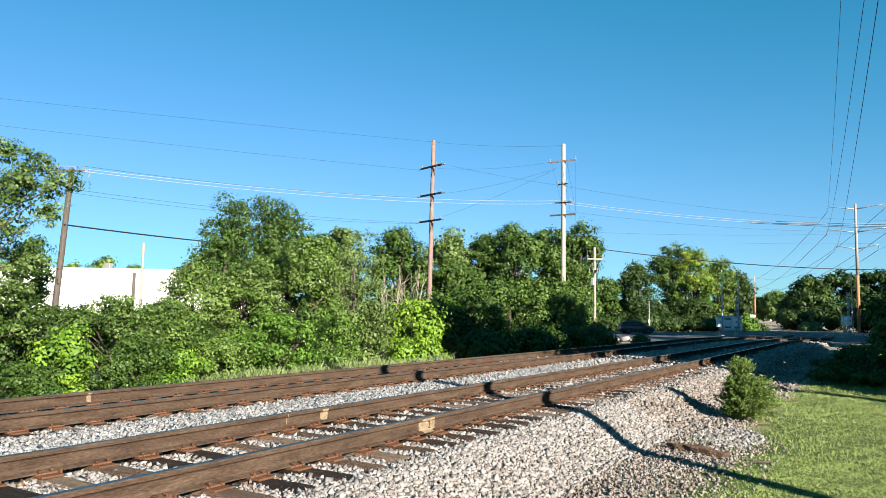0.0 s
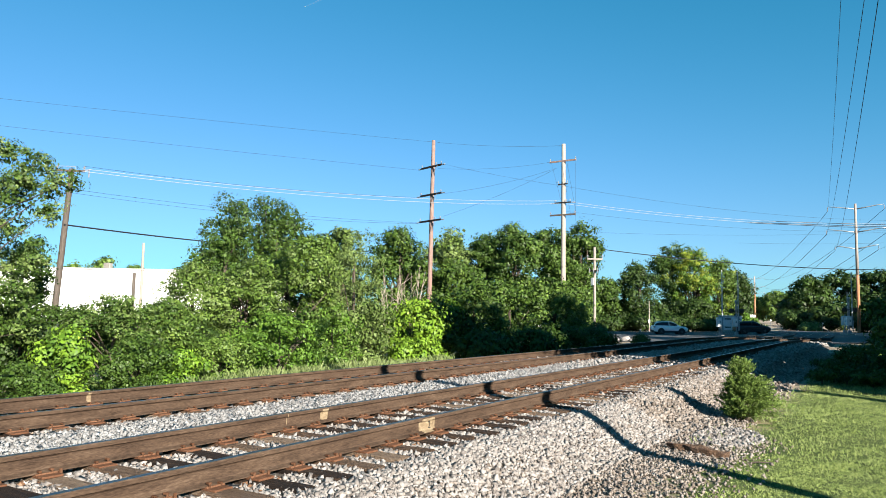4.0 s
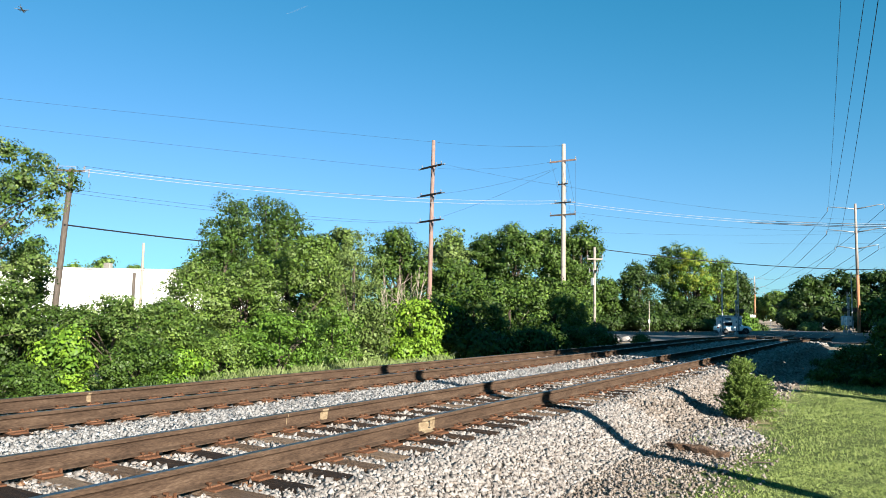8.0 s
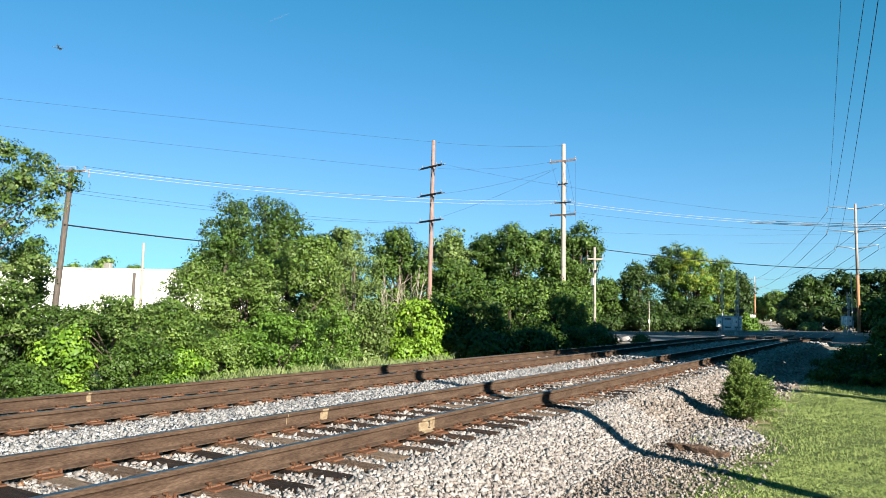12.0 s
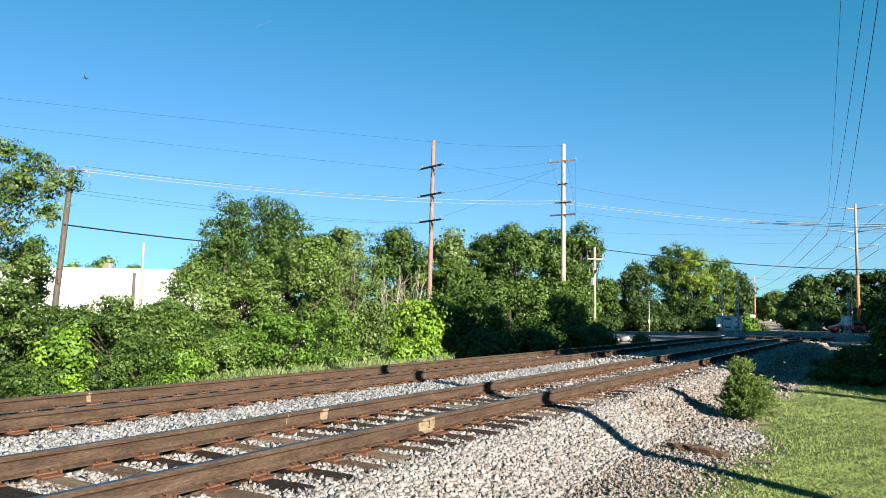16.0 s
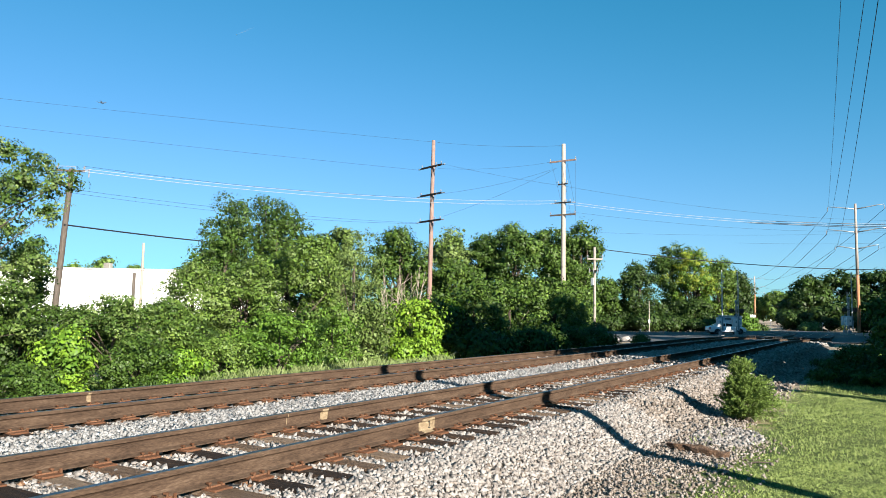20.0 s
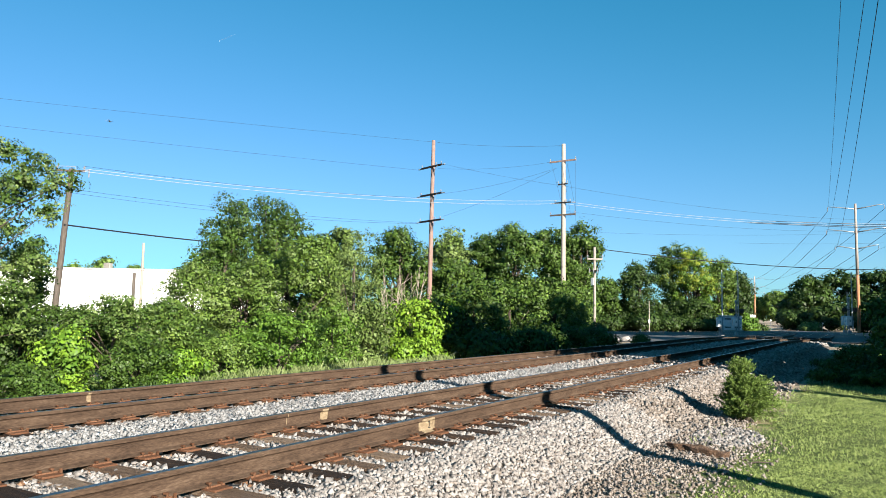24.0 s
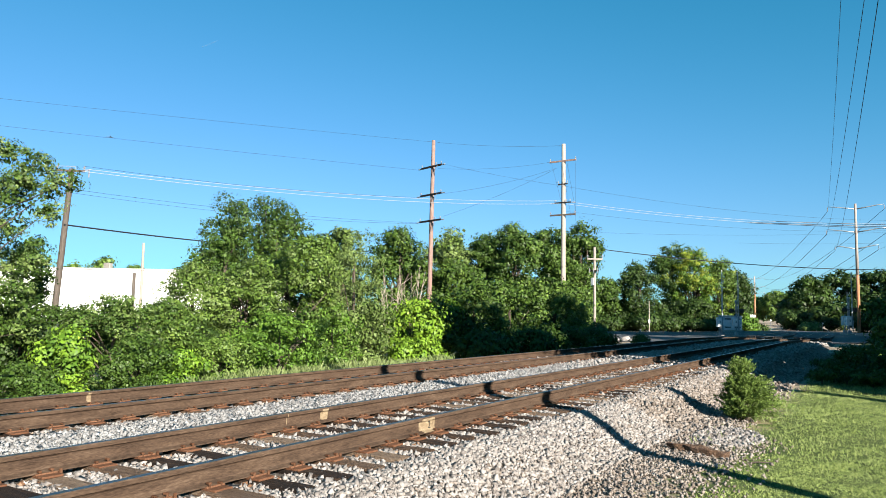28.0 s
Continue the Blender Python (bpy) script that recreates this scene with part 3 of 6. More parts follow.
def crown_clumps(rng, rx, ry, z0, z1, clump, fill, lumps, shape, plump=1.0):
    """Clump centres on the skins of boughs, which themselves make up a lumpy crown; shape > 0 keeps it broad at the foot. Gives centres and outward ways."""
    h = z1 - z0
    size = (rx * ry * h * 0.5) ** (1 / 3)
    rb = max(0.24, 0.40 * size ** 0.72)
    nb = int(min(60, max(11, 5.0 * (rx * ry + (rx + ry) * h * 0.5) / (rb * rb) / 3.2)))
    d = rng.normal(size=(nb, 3))
    d[:5] = ((0.1, 0.1, 1), (0.45, -0.2, 0.85), (-0.45, 0.1, 0.85), (0.75, 0.3, 0.6), (-0.75, -0.3, 0.6))
    d /= np.linalg.norm(d, axis=1, keepdims=True)
    ph = rng.uniform(0, 6.28, 3)
    wave = 1 + lumps * (np.sin(3 * d[:, 0] + 4 * d[:, 2] + ph[0]) * 0.6 + np.sin(5 * d[:, 1] - 3 * d[:, 2] + ph[1]) * 0.5)
    r = wave * rng.uniform(0.3, 1.0, nb) ** 0.33
    r[:5] = 0.97
    p = d * r[:, None]
    t = np.clip((p[:, 2] + 1) * 0.5, 0, 1.05)
    broad = 1 + shape * (1 - t)
    inset = np.array([max(0.25, 1 - 0.8 * rb / rx), max(0.25, 1 - 0.8 * rb / ry)])
    radius = rb * plump * rng.uniform(0.55, 1.1, nb)
    boughs = np.stack([p[:, 0] * rx * broad * inset[0], p[:, 1] * ry * broad * inset[1], z0 + rb * 0.55 + t * max(0.1, h - rb * 1.35)], 1)
    return (*bough_spots(rng, boughs, radius, clump, fill), boughs, radius)


def bough_spots(rng, boughs, radius, clump, fill):
    """Places of the leaf sprays on boughs of those radii, and the way each faces."""
    area = 4 * math.pi * radius ** 2
    counts = np.maximum(4, (0.85 * fill * area / (3.1 * clump * clump)).astype(int))
    idx = np.repeat(np.arange(len(boughs)), counts)
    o = rng.normal(size=(len(idx), 3))
    o[:, 2] = o[:, 2] * 0.9 + 0.25
    o /= np.linalg.norm(o, axis=1, keepdims=True)
    spots = boughs[idx] + o * (radius[idx] * rng.uniform(0.45, 1.05, len(idx)))[:, None] * np.array([1.05, 1.05, 0.85])
    keep = spots[:, 2] > 0.02
    return spots[keep], o[keep]


def plant(name, label, category, x, y, top, width, leaf, seed, leaf_size=0.12, trunk=0.12, clear=-9.0, depth=None, fill=0.6, clump=0.0, per=22, lumps=0.18, shape=0.0, second=None,
          share=0.0, limbs=9, group="", slim=0.7, bark=None, spread=0.15, plump=1.0, lobes=None, fine=0.92, paler_from=-9.0):
    """A tree or shrub: a tapered trunk, limbs that reach into the crown, and a crown of many small leaves. top and clear are heights in the world."""
    rng = np.random.default_rng(seed)
    foot = float(ground_z(x, y)) - 0.05
    rx, ry = width * 0.5, (depth or width) * 0.5
    clump = clump * 1.15 or max(0.18, leaf_size * (3.2 if leaf_size < 0.2 else 2.7))
    leaf_size, per = leaf_size * fine, int(1.2 * per / fine ** 2)
    z0, z1 = max(0.1, clear - foot), top - foot
    root = thing(name, label, category, pose(x, y, foot), group)
    if lobes:
        boughs, radius = np.array(lobes, float)[:, :3] - np.array([0, 0, foot]), np.array(lobes, float)[:, 3]
        spots, faces_out = bough_spots(rng, boughs, radius, clump, fill)
    else:
        spots, faces_out, boughs, radius = crown_clumps(rng, rx, ry, z0, z1, clump, fill, lumps, shape, plump)
    bark = bark or BARK
    lean = rng.normal(0, 0.04, 2) * z1
    t = Mesh()
    mid = z0 + (z1 - z0) * 0.72
    t.tube([(0, 0, -0.1), (lean[0] * 0.3, lean[1] * 0.3, mid * 0.35), (lean[0] * 0.7, lean[1] * 0.7, mid * 0.7), (lean[0], lean[1], mid)], [trunk * 1.25, trunk, trunk * 0.7, trunk * 0.25], 8)
    part("trunk", t, bark, root, smooth=True)
    picks = rng.choice(len(boughs), min(limbs, len(boughs)), replace=False)
    for k in picks:
        e = boughs[k]
        a = min(mid * 0.92, max(0.12 * mid, e[2] * rng.uniform(0.35, 0.7)))
        s = np.array([lean[0] * a / mid, lean[1] * a / mid, a])
        bend = (s + e) / 2 + np.array([0, 0, 0.08 * np.linalg.norm(e - s)]) + rng.normal(0, 0.05, 3) * np.linalg.norm(e - s)
        b = Mesh()
        b.tube([s, bend, e], [trunk * 0.5, trunk * 0.3, trunk * 0.08], 5)
        part("limb", b, bark, root, smooth=True)
    n = len(spots)
    counts = rng.integers(int(per * 0.6), int(per * 1.4) + 1, n)
    idx = np.repeat(np.arange(n), counts)
    o = rng.normal(size=(len(idx), 3))
    o /= np.linalg.norm(o, axis=1, keepdims=True)
    size = 0.84 * clump * np.exp(rng.normal(0, 0.2, n))
    c = spots[idx] + o * (size[idx] * rng.uniform(0.05, 1.0, len(idx)) ** 0.5)[:, None] * np.array([1.1, 1.1, 0.8])
    c[:, 2] = np.maximum(c[:, 2], 0.02)
    body = spots.mean(0)
    away = c - body
    away /= np.linalg.norm(away, axis=1, keepdims=True) + 1e-9
    out = o * 0.75 + away * 0.1 + faces_out[idx] * 0.4
    m_in = int(len(c) * 0.16)
    k_in = rng.choice(len(boughs), m_in, p=radius ** 2 / np.sum(radius ** 2))
    o_in = rng.normal(size=(m_in, 3))
    inner = boughs[k_in] + o_in / np.linalg.norm(o_in, axis=1, keepdims=True) * (radius[k_in] * rng.uniform(0.1, 0.8, m_in))[:, None]
    inner[:, 2] = np.maximum(inner[:, 2], 0.05)
    v, f = leaf_quads(rng, inner, rng.normal(0, 0.6, (m_in, 3)), leaf_size * 1.5, leaf_size * 1.2, 0.5)
    part("inner_leaves", array_mesh("inner_leaves", v, f, leaf), None, root)
    if second is not None:
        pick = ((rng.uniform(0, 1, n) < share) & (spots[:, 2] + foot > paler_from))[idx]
        for nm, sel, mt in (("crown", ~pick, leaf), ("paler_leaves", pick, second)):
            v, f = leaf_quads(rng, c[sel], out[sel], leaf_size, leaf_size * slim, spread)
            part(nm, array_mesh(nm, v, f, mt), None, root)
    else:
        v, f = leaf_quads(rng, c, out, leaf_size, leaf_size * slim, spread)
        part("crown", array_mesh("crown", v, f, leaf), None, root)
    return root


def hedge_row():
    shrub = "leafy green shrub in the hedge beside the railway"
    H = "hedge beside the railway"
    # tall tree at the end of the hedge
    plant("tree", "broad-leaved tree with loose drooping branches over the hedge", "tree", -13.7, 8.4, 6.1, 6.4, LEAF_DEEP, 101, 0.07, 0.06, -0.3, clump=0.18, per=28, fill=1.0, fine=0.85, second=LEAF_GREY, share=0.6, limbs=9,
          lobes=((1.30, 0.90, 4.88, 0.42), (2.19, 1.07, 4.56, 0.48), (2.79, 1.27, 4.04, 0.37), (3.33, 1.34, 4.15, 0.26), (2.64, 1.23, 3.49, 0.40), (1.19, 1.24, 3.95, 0.64), (1.44, 0.89, 3.13, 0.54),
                 (0.47, 1.66, 2.40, 0.60), (1.71, 1.50, 2.20, 0.41), (2.17, 0.68, 1.45, 0.58), (2.83, 0.89, 1.08, 0.36), (2.72, 0.75, 0.64, 0.28), (-0.61, 0.89, 4.35, 1.0), (-0.34, 0.90, 2.79, 1.06),
                 (0.90, 0.41, 1.18, 0.79), (0.55, 0.72, 5.38, 0.36), (2.98, 0.44, 4.02, 0.38)))
    # darkest leaf colour here stands in for the deep shade under the canopy
    plant("shrub", "dense shrub under the tall tree, leaves darkened for the hollow's shade", "shrub", -15.4, 10.9, 0.95, 3.6, LEAF_DARK, 140, 0.085, 0.06, group=H, shape=0.2, fill=1.0)
    plant("shrub", "dense shrub under the tall tree, leaves darkened for the hollow's shade", "shrub", -12.6, 9.9, 1.3, 2.4, LEAF_DARK, 141, 0.08, 0.05, group=H, shape=0.2, fill=1.0)
    plant("shrub", "tall dark-green shrub behind the tall tree", "shrub", -16.5, 12.2, 3.4, 1.8, LEAF_DEEP, 142, 0.085, 0.08, group=H, fill=0.9)
    plant("shrub", "dense green shrub under the tall tree", "shrub", -12.6, 8.3, 2.4, 2.8, LEAF_DEEP, 102, 0.079, 0.06, group=H, shape=0.2)
    plant("shrub", shrub, "shrub", -9.3, 8.2, 0.15, 2.0, LEAF_DEEP, 103, 0.052, 0.03, per=34, group=H, shape=0.3)
    plant("shrub", "low shrub with large bright lime leaves", "shrub", -9.4, 9.2, 0.95, 1.5, LEAF_FRESH, 104, 0.09, 0.03, group=H, slim=0.6, per=26, second=LEAF_BRIGHT, share=0.5)
    plant("shrub", shrub, "shrub", -11.4, 11.6, 1.75, 3.0, LEAF_DEEP, 105, 0.062, 0.05, group=H, fill=0.85, shape=0.15, second=LEAF_GREY, share=0.4)
    plant("shrub", shrub, "shrub", -13.9, 11.9, 1.45, 3.0, LEAF_DEEP, 106, 0.079, 0.06, group=H, fill=0.9)
    plant("shrub", shrub, "shrub", -11.6, 13.4, 1.75, 2.4, LEAF_DEEP, 143, 0.07, 0.05, group=H, fill=0.95, shape=0.3, second=LEAF, share=0.4)
    plant("shrub", shrub, "shrub", -12.2, 14.6, 1.2, 2.8, LEAF_DARK, 144, 0.08, 0.05, group=H, fill=1.0, shape=0.3)
    plant("shrub", shrub, "shrub", -13.9, 17.4, 1.7, 4.0, LEAF_DARK, 145, 0.09, 0.05, group=H, fill=1.0, shape=0.3)
    plant("shrub", shrub, "shrub", -14.4, 15.2, 1.5, 3.4, LEAF_DARK, 146, 0.09, 0.05, group=H, fill=1.0, shape=0.3)
    plant("shrub", shrub, "shrub", -9.2, 10.8, 0.75, 2.0, LEAF_DEEP, 107, 0.056, 0.03, per=34, group=H, shape=0.3)
    plant("shrub", "low shrub with large bright lime leaves", "shrub", -8.6, 11.5, 0.4, 1.3, LEAF_FRESH, 108, 0.075, 0.02, group=H, slim=0.6, per=26, second=LEAF_BRIGHT, share=0.5)
    plant("shrub", "tall green shrub with loose top sprays", "shrub", -12.5, 15.1, 2.95, 2.5, LEAF, 109, 0.079, 0.08, group=H, second=LEAF_GREY, share=0.35, lumps=0.28, fill=0.95, shape=0.2)
    plant("shrub", "tall green shrub with loose top sprays", "shrub", -12.4, 17.0, 3.1, 3.4, LEAF, 110, 0.079, 0.08, group=H, second=LEAF_GREY, share=0.35, lumps=0.25, fill=0.85, shape=0.1)
    plant("tree", "small dense broad-leaved tree in the hedge", "tree", -12.2, 19.2, 4.2, 4.3, LEAF, 111, 0.083, 0.1, group=H, second=LEAF_GREY, share=0.2, lumps=0.25, fill=0.8)
    plant("shrub", shrub, "shrub", -9.4, 15.6, 1.35, 3.2, LEAF_FRESH, 112, 0.066, 0.05, group=H, shape=0.25)
    plant("shrub", shrub, "shrub", -9.3, 13.2, 0.7, 2.2, LEAF, 113, 0.058, 0.03, per=32, group=H, shape=0.25)
    plant("shrub", shrub, "shrub", -10.6, 17.6, 1.5, 2.8, LEAF_DEEP, 114, 0.079, 0.05, group=H)
    plant("tree", "slender grey-green tree with upright branches", "tree", -13.0, 23.6, 4.75, 2.9, LEAF_GREY, 115, 0.086, 0.09, group=H, lumps=0.3, slim=0.5)
    plant("shrub", shrub, "shrub", -10.6, 19.5, 1.6, 2.6, LEAF_FRESH, 116, 0.082, 0.05, group=H, second=LEAF_GREY, share=0.35, fill=0.7)
    plant("shrub", shrub, "shrub", -10.8, 21.6, 1.9, 2.4, LEAF_GREY, 117, 0.086, 0.05, group=H, slim=0.65, second=LEAF, share=0.4)
    plant("shrub", shrub, "shrub", -11.2, 22.0, 1.3, 2.4, LEAF_GREY, 136, 0.09, 0.05, group=H)
    plant("shrub", shrub, "shrub", -11.4, 25.6, 1.2, 2.6, LEAF_DEEP, 137, 0.09, 0.05, group=H)
    plant("shrub", "rounded shrub with large bright lime leaves", "shrub", -10.1, 23.75, 1.95, 2.6, LEAF_BRIGHT, 118, 0.125, 0.05, group=H, slim=0.75, per=22, shape=0.25)
    plant("shrub", "low shrub with large bright lime leaves", "shrub", -9.5, 22.9, 0.45, 2.3, LEAF_BRIGHT, 138, 0.115, 0.03, group=H, slim=0.75, per=22, shape=0.3)
    plant("shrub", "rounded shrub with large bright lime leaves", "shrub", -12.4, 29.8, 2.15, 2.0, LEAF_BRIGHT, 119, 0.125, 0.05, group=H, slim=0.75, per=22)
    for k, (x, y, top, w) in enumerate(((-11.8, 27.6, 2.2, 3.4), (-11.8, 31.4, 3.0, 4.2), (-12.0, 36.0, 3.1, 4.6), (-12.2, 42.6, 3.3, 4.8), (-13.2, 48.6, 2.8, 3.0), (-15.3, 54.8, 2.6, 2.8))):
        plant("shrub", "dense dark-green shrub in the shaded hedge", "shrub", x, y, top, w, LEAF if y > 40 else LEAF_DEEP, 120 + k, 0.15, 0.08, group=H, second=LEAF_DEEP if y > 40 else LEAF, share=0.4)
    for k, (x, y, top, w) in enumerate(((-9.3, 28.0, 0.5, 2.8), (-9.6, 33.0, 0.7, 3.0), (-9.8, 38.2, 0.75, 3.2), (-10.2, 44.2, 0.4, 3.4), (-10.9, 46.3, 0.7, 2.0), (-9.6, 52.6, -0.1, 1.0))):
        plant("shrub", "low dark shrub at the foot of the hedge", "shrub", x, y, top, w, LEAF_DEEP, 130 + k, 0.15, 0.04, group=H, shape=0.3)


def back_trees():
    G = "woodland behind the hedge"
    big = "tall rounded broad-leaved tree behind the hedge"
    plant("tree", big, "tree", -27.8, 32.4, 8.75, 8.0, LEAF_DEEP, 201, 0.13, 0.25, 1.2, group=G, lumps=0.16, second=LEAF_DARK, share=0.5, limbs=14, plump=1.2)
    plant("tree", big, "tree", -27.0, 29.2, 6.0, 4.6, LEAF_DEEP, 202, 0.15, 0.18, 0.6, group=G, lumps=0.25)
    plant("tree", big, "tree", -25.0, 34.6, 6.3, 5.4, LEAF, 203, 0.15, 0.2, 0.6, group=G, lumps=0.25)
    spots = ((-33.0, 47.0, 8.0, 5.4, LEAF_GREY), (-30.2, 51.2, 8.8, 5.4, LEAF_DEEP), (-28.5, 56.9, 8.8, 6.0, LEAF_GREY), (-25.6, 58.7, 8.9, 5.6, LEAF_DEEP), (-22.5, 58.2, 9.2, 6.0, LEAF_DEEP), (-20.2, 61.9, 9.8, 6.6, LEAF_DEEP), (-18.3, 63.4, 10.2, 5.0, LEAF_DEEP))
    for k, (x, y, top, w, lf) in enumerate(spots):
        plant("tree", big, "tree", x, y, top, w, lf, 210 + k, 0.27, 0.24, 0.3, group=G, lumps=0.27, second=LEAF, share=0.2, limbs=12, plump=1.2, fine=0.72)
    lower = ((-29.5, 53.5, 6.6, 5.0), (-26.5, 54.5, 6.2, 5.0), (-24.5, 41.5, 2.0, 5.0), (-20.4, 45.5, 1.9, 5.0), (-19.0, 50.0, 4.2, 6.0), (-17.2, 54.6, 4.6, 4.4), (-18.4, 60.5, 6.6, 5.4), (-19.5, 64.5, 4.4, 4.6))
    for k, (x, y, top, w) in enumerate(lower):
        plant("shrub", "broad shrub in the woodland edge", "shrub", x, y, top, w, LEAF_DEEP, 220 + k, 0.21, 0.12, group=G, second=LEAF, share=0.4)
    # bare dead branches among them
    rng = random.Random(5)
    for x, y in ((-18.9, 34.5), (-17.2, 33.9)):
        snag = thing("dead_shrub", "bleached leafless branches standing in the hedge", "dead shrub", pose(x, y, float(ground_z(x, y))))
        for k in range(10):
            m = Mesh()
            dx, dy, h = rng.uniform(-1.2, 1.2), rng.uniform(-1.0, 1.0), rng.uniform(3.4, 5.4)
            m.tube([(dx * 0.2, dy * 0.2, 0), (dx * 0.5 + rng.uniform(-0.15, 0.15), dy * 0.5, h * 0.5), (dx, dy, h)], [0.03, 0.02, 0.006], 5)
            for f in (0.55, 0.66, 0.78):
                a = Vector((dx * 0.5, dy * 0.5, h * 0.5)).lerp(Vector((dx, dy, h)), f * 2 - 1)
                m.tube([a, a + Vector((rng.uniform(-0.7, 0.7), rng.uniform(-0.4, 0.4), rng.uniform(0.3, 0.8)))], [0.016, 0.006], 4)
            part("branch", m, DEADWOOD, snag)


def far_trees():
    G = "trees beyond the road"
    t = "broad-leaved tree beyond the road"
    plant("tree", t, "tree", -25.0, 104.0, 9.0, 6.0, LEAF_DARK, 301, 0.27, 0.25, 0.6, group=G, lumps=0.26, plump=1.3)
    plant("tree", t, "tree", -31.6, 99.6, 8.6, 5.4, LEAF_DEEP, 305, 0.27, 0.2, 0.4, group=G, lumps=0.26, plump=1.25, second=LEAF, share=0.3)
    plant("tree", t, "tree", -28.6, 101.5, 6.8, 4.4, LEAF_DEEP, 306, 0.27, 0.2, 0.3, group=G, lumps=0.26, plump=1.25, second=LEAF, share=0.3)
    plant("tree", "large tree with yellowing leaves beyond the road", "tree", -22.0, 114.2, 13.1, 8.0, LEAF_DEEP, 302, 0.27, 0.3, 0.4, group=G, lumps=0.24, second=LEAF_YELLOW, share=0.06, clump=0.6, per=15, fine=0.75, fill=0.75, plump=1.35)
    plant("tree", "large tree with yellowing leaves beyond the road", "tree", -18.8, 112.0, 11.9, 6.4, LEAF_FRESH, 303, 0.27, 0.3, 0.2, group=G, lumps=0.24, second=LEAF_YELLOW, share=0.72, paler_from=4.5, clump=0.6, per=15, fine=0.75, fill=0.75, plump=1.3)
    plant("tree", t, "tree", -15.8, 115.4, 10.6, 6.4, LEAF, 307, 0.27, 0.3, 0.2, group=G, lumps=0.24, second=LEAF_YELLOW, share=0.1, clump=0.6, per=15, fine=0.75, fill=0.75, plump=1.3)
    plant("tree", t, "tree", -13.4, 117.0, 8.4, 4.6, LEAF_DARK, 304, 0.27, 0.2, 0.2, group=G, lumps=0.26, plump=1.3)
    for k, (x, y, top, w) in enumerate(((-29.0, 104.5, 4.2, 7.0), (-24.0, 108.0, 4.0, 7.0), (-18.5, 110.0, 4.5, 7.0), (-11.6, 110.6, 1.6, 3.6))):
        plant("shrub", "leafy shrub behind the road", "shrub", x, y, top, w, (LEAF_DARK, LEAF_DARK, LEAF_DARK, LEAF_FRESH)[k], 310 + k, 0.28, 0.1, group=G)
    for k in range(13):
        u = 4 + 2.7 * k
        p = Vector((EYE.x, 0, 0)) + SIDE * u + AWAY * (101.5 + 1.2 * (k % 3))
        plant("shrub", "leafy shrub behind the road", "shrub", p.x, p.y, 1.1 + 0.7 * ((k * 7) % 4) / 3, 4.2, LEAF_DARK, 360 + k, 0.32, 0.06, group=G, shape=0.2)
    for k in range(6):
        p = Vector((EYE.x, 0, 0)) + SIDE * (42.0 + 1.4 * k) + AWAY * (106.0 + 1.5 * k)
        plant("shrub", "bright leafy shrub beside the signal hut", "shrub", p.x, p.y, 1.3 - 0.2 * k, 2.6, (LEAF_FRESH, LEAF, LEAF_DEEP)[k // 2], 380 + k, 0.26, 0.05, group=G, shape=0.2)
    for k, (x, y, top, w) in enumerate(((-31.0, 204.0, 6.5, 10.0), (-24.0, 205.4, 7.2, 9.0), (-18.2, 203.0, 8.4, 9.0), (-12.5, 206.0, 6.0, 8.0))):
        plant("tree", "distant tree beside the railway", "tree", EYE.x + (x - EYE.x) * 1.5, y * 1.5, 1.25 + (top - 1.25) * 1.5, w * 1.5, LEAF, 320 + k, 0.6, 0.3, 0.3, group="distant trees along the railway", per=34)
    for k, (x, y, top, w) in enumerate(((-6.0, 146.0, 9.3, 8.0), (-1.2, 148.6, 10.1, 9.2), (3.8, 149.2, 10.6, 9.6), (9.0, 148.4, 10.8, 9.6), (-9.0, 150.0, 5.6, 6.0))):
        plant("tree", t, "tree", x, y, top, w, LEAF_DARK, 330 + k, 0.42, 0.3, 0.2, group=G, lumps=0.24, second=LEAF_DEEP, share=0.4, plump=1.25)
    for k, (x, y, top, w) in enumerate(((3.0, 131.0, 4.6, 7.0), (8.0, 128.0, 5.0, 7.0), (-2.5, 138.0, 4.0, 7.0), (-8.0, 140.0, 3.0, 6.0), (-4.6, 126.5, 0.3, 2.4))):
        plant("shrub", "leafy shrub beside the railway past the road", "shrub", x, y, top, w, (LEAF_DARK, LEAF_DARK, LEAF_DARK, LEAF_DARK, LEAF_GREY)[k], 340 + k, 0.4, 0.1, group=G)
    for k, (x, y, top, w) in enumerate(((-119.0, 77.4, 10.8, 6.4), (-114.6, 80.0, 11.6, 6.4), (-110.0, 83.2, 10.8, 4.8))):
        plant("tree", "treetop showing over the white building", "tree", x - 4, y + 2.5, top - 1.6, w, LEAF, 350 + k, 0.5, 0.25, 1.0, group="trees behind the building", lumps=0.3)

    # woods that close the distance
    rng = np.random.default_rng(360)
    V, F, o = [], [], 0
    for k in range(150):
        t = k / 149
        x, y = -460 + 590 * t + rng.uniform(-6, 6), 335 + 70 * math.sin(2.2 * t) + rng.uniform(0, 40)
        top, r = rng.uniform(6.5, 9.5), rng.uniform(5.0, 7.5)
        m = 160
        d = rng.normal(size=(m, 3))
        d /= np.linalg.norm(d, axis=1, keepdims=True)
        c = d * rng.uniform(0.5, 1, (m, 1)) * np.array([r, r, (top + 1) * 0.5]) + np.array([x, y, (top - 1) * 0.5])
        v, f = leaf_quads(rng, c, d, 1.1, 0.85)
        V.append(v), F.append(f + o)
        o += len(v)
    tagged(new("distant_woods", array_mesh("distant_woods", np.concatenate(V), np.concatenate(F), LEAF_DEEP)), "low dark-green belt of distant woods", "woods", kind="stuff")


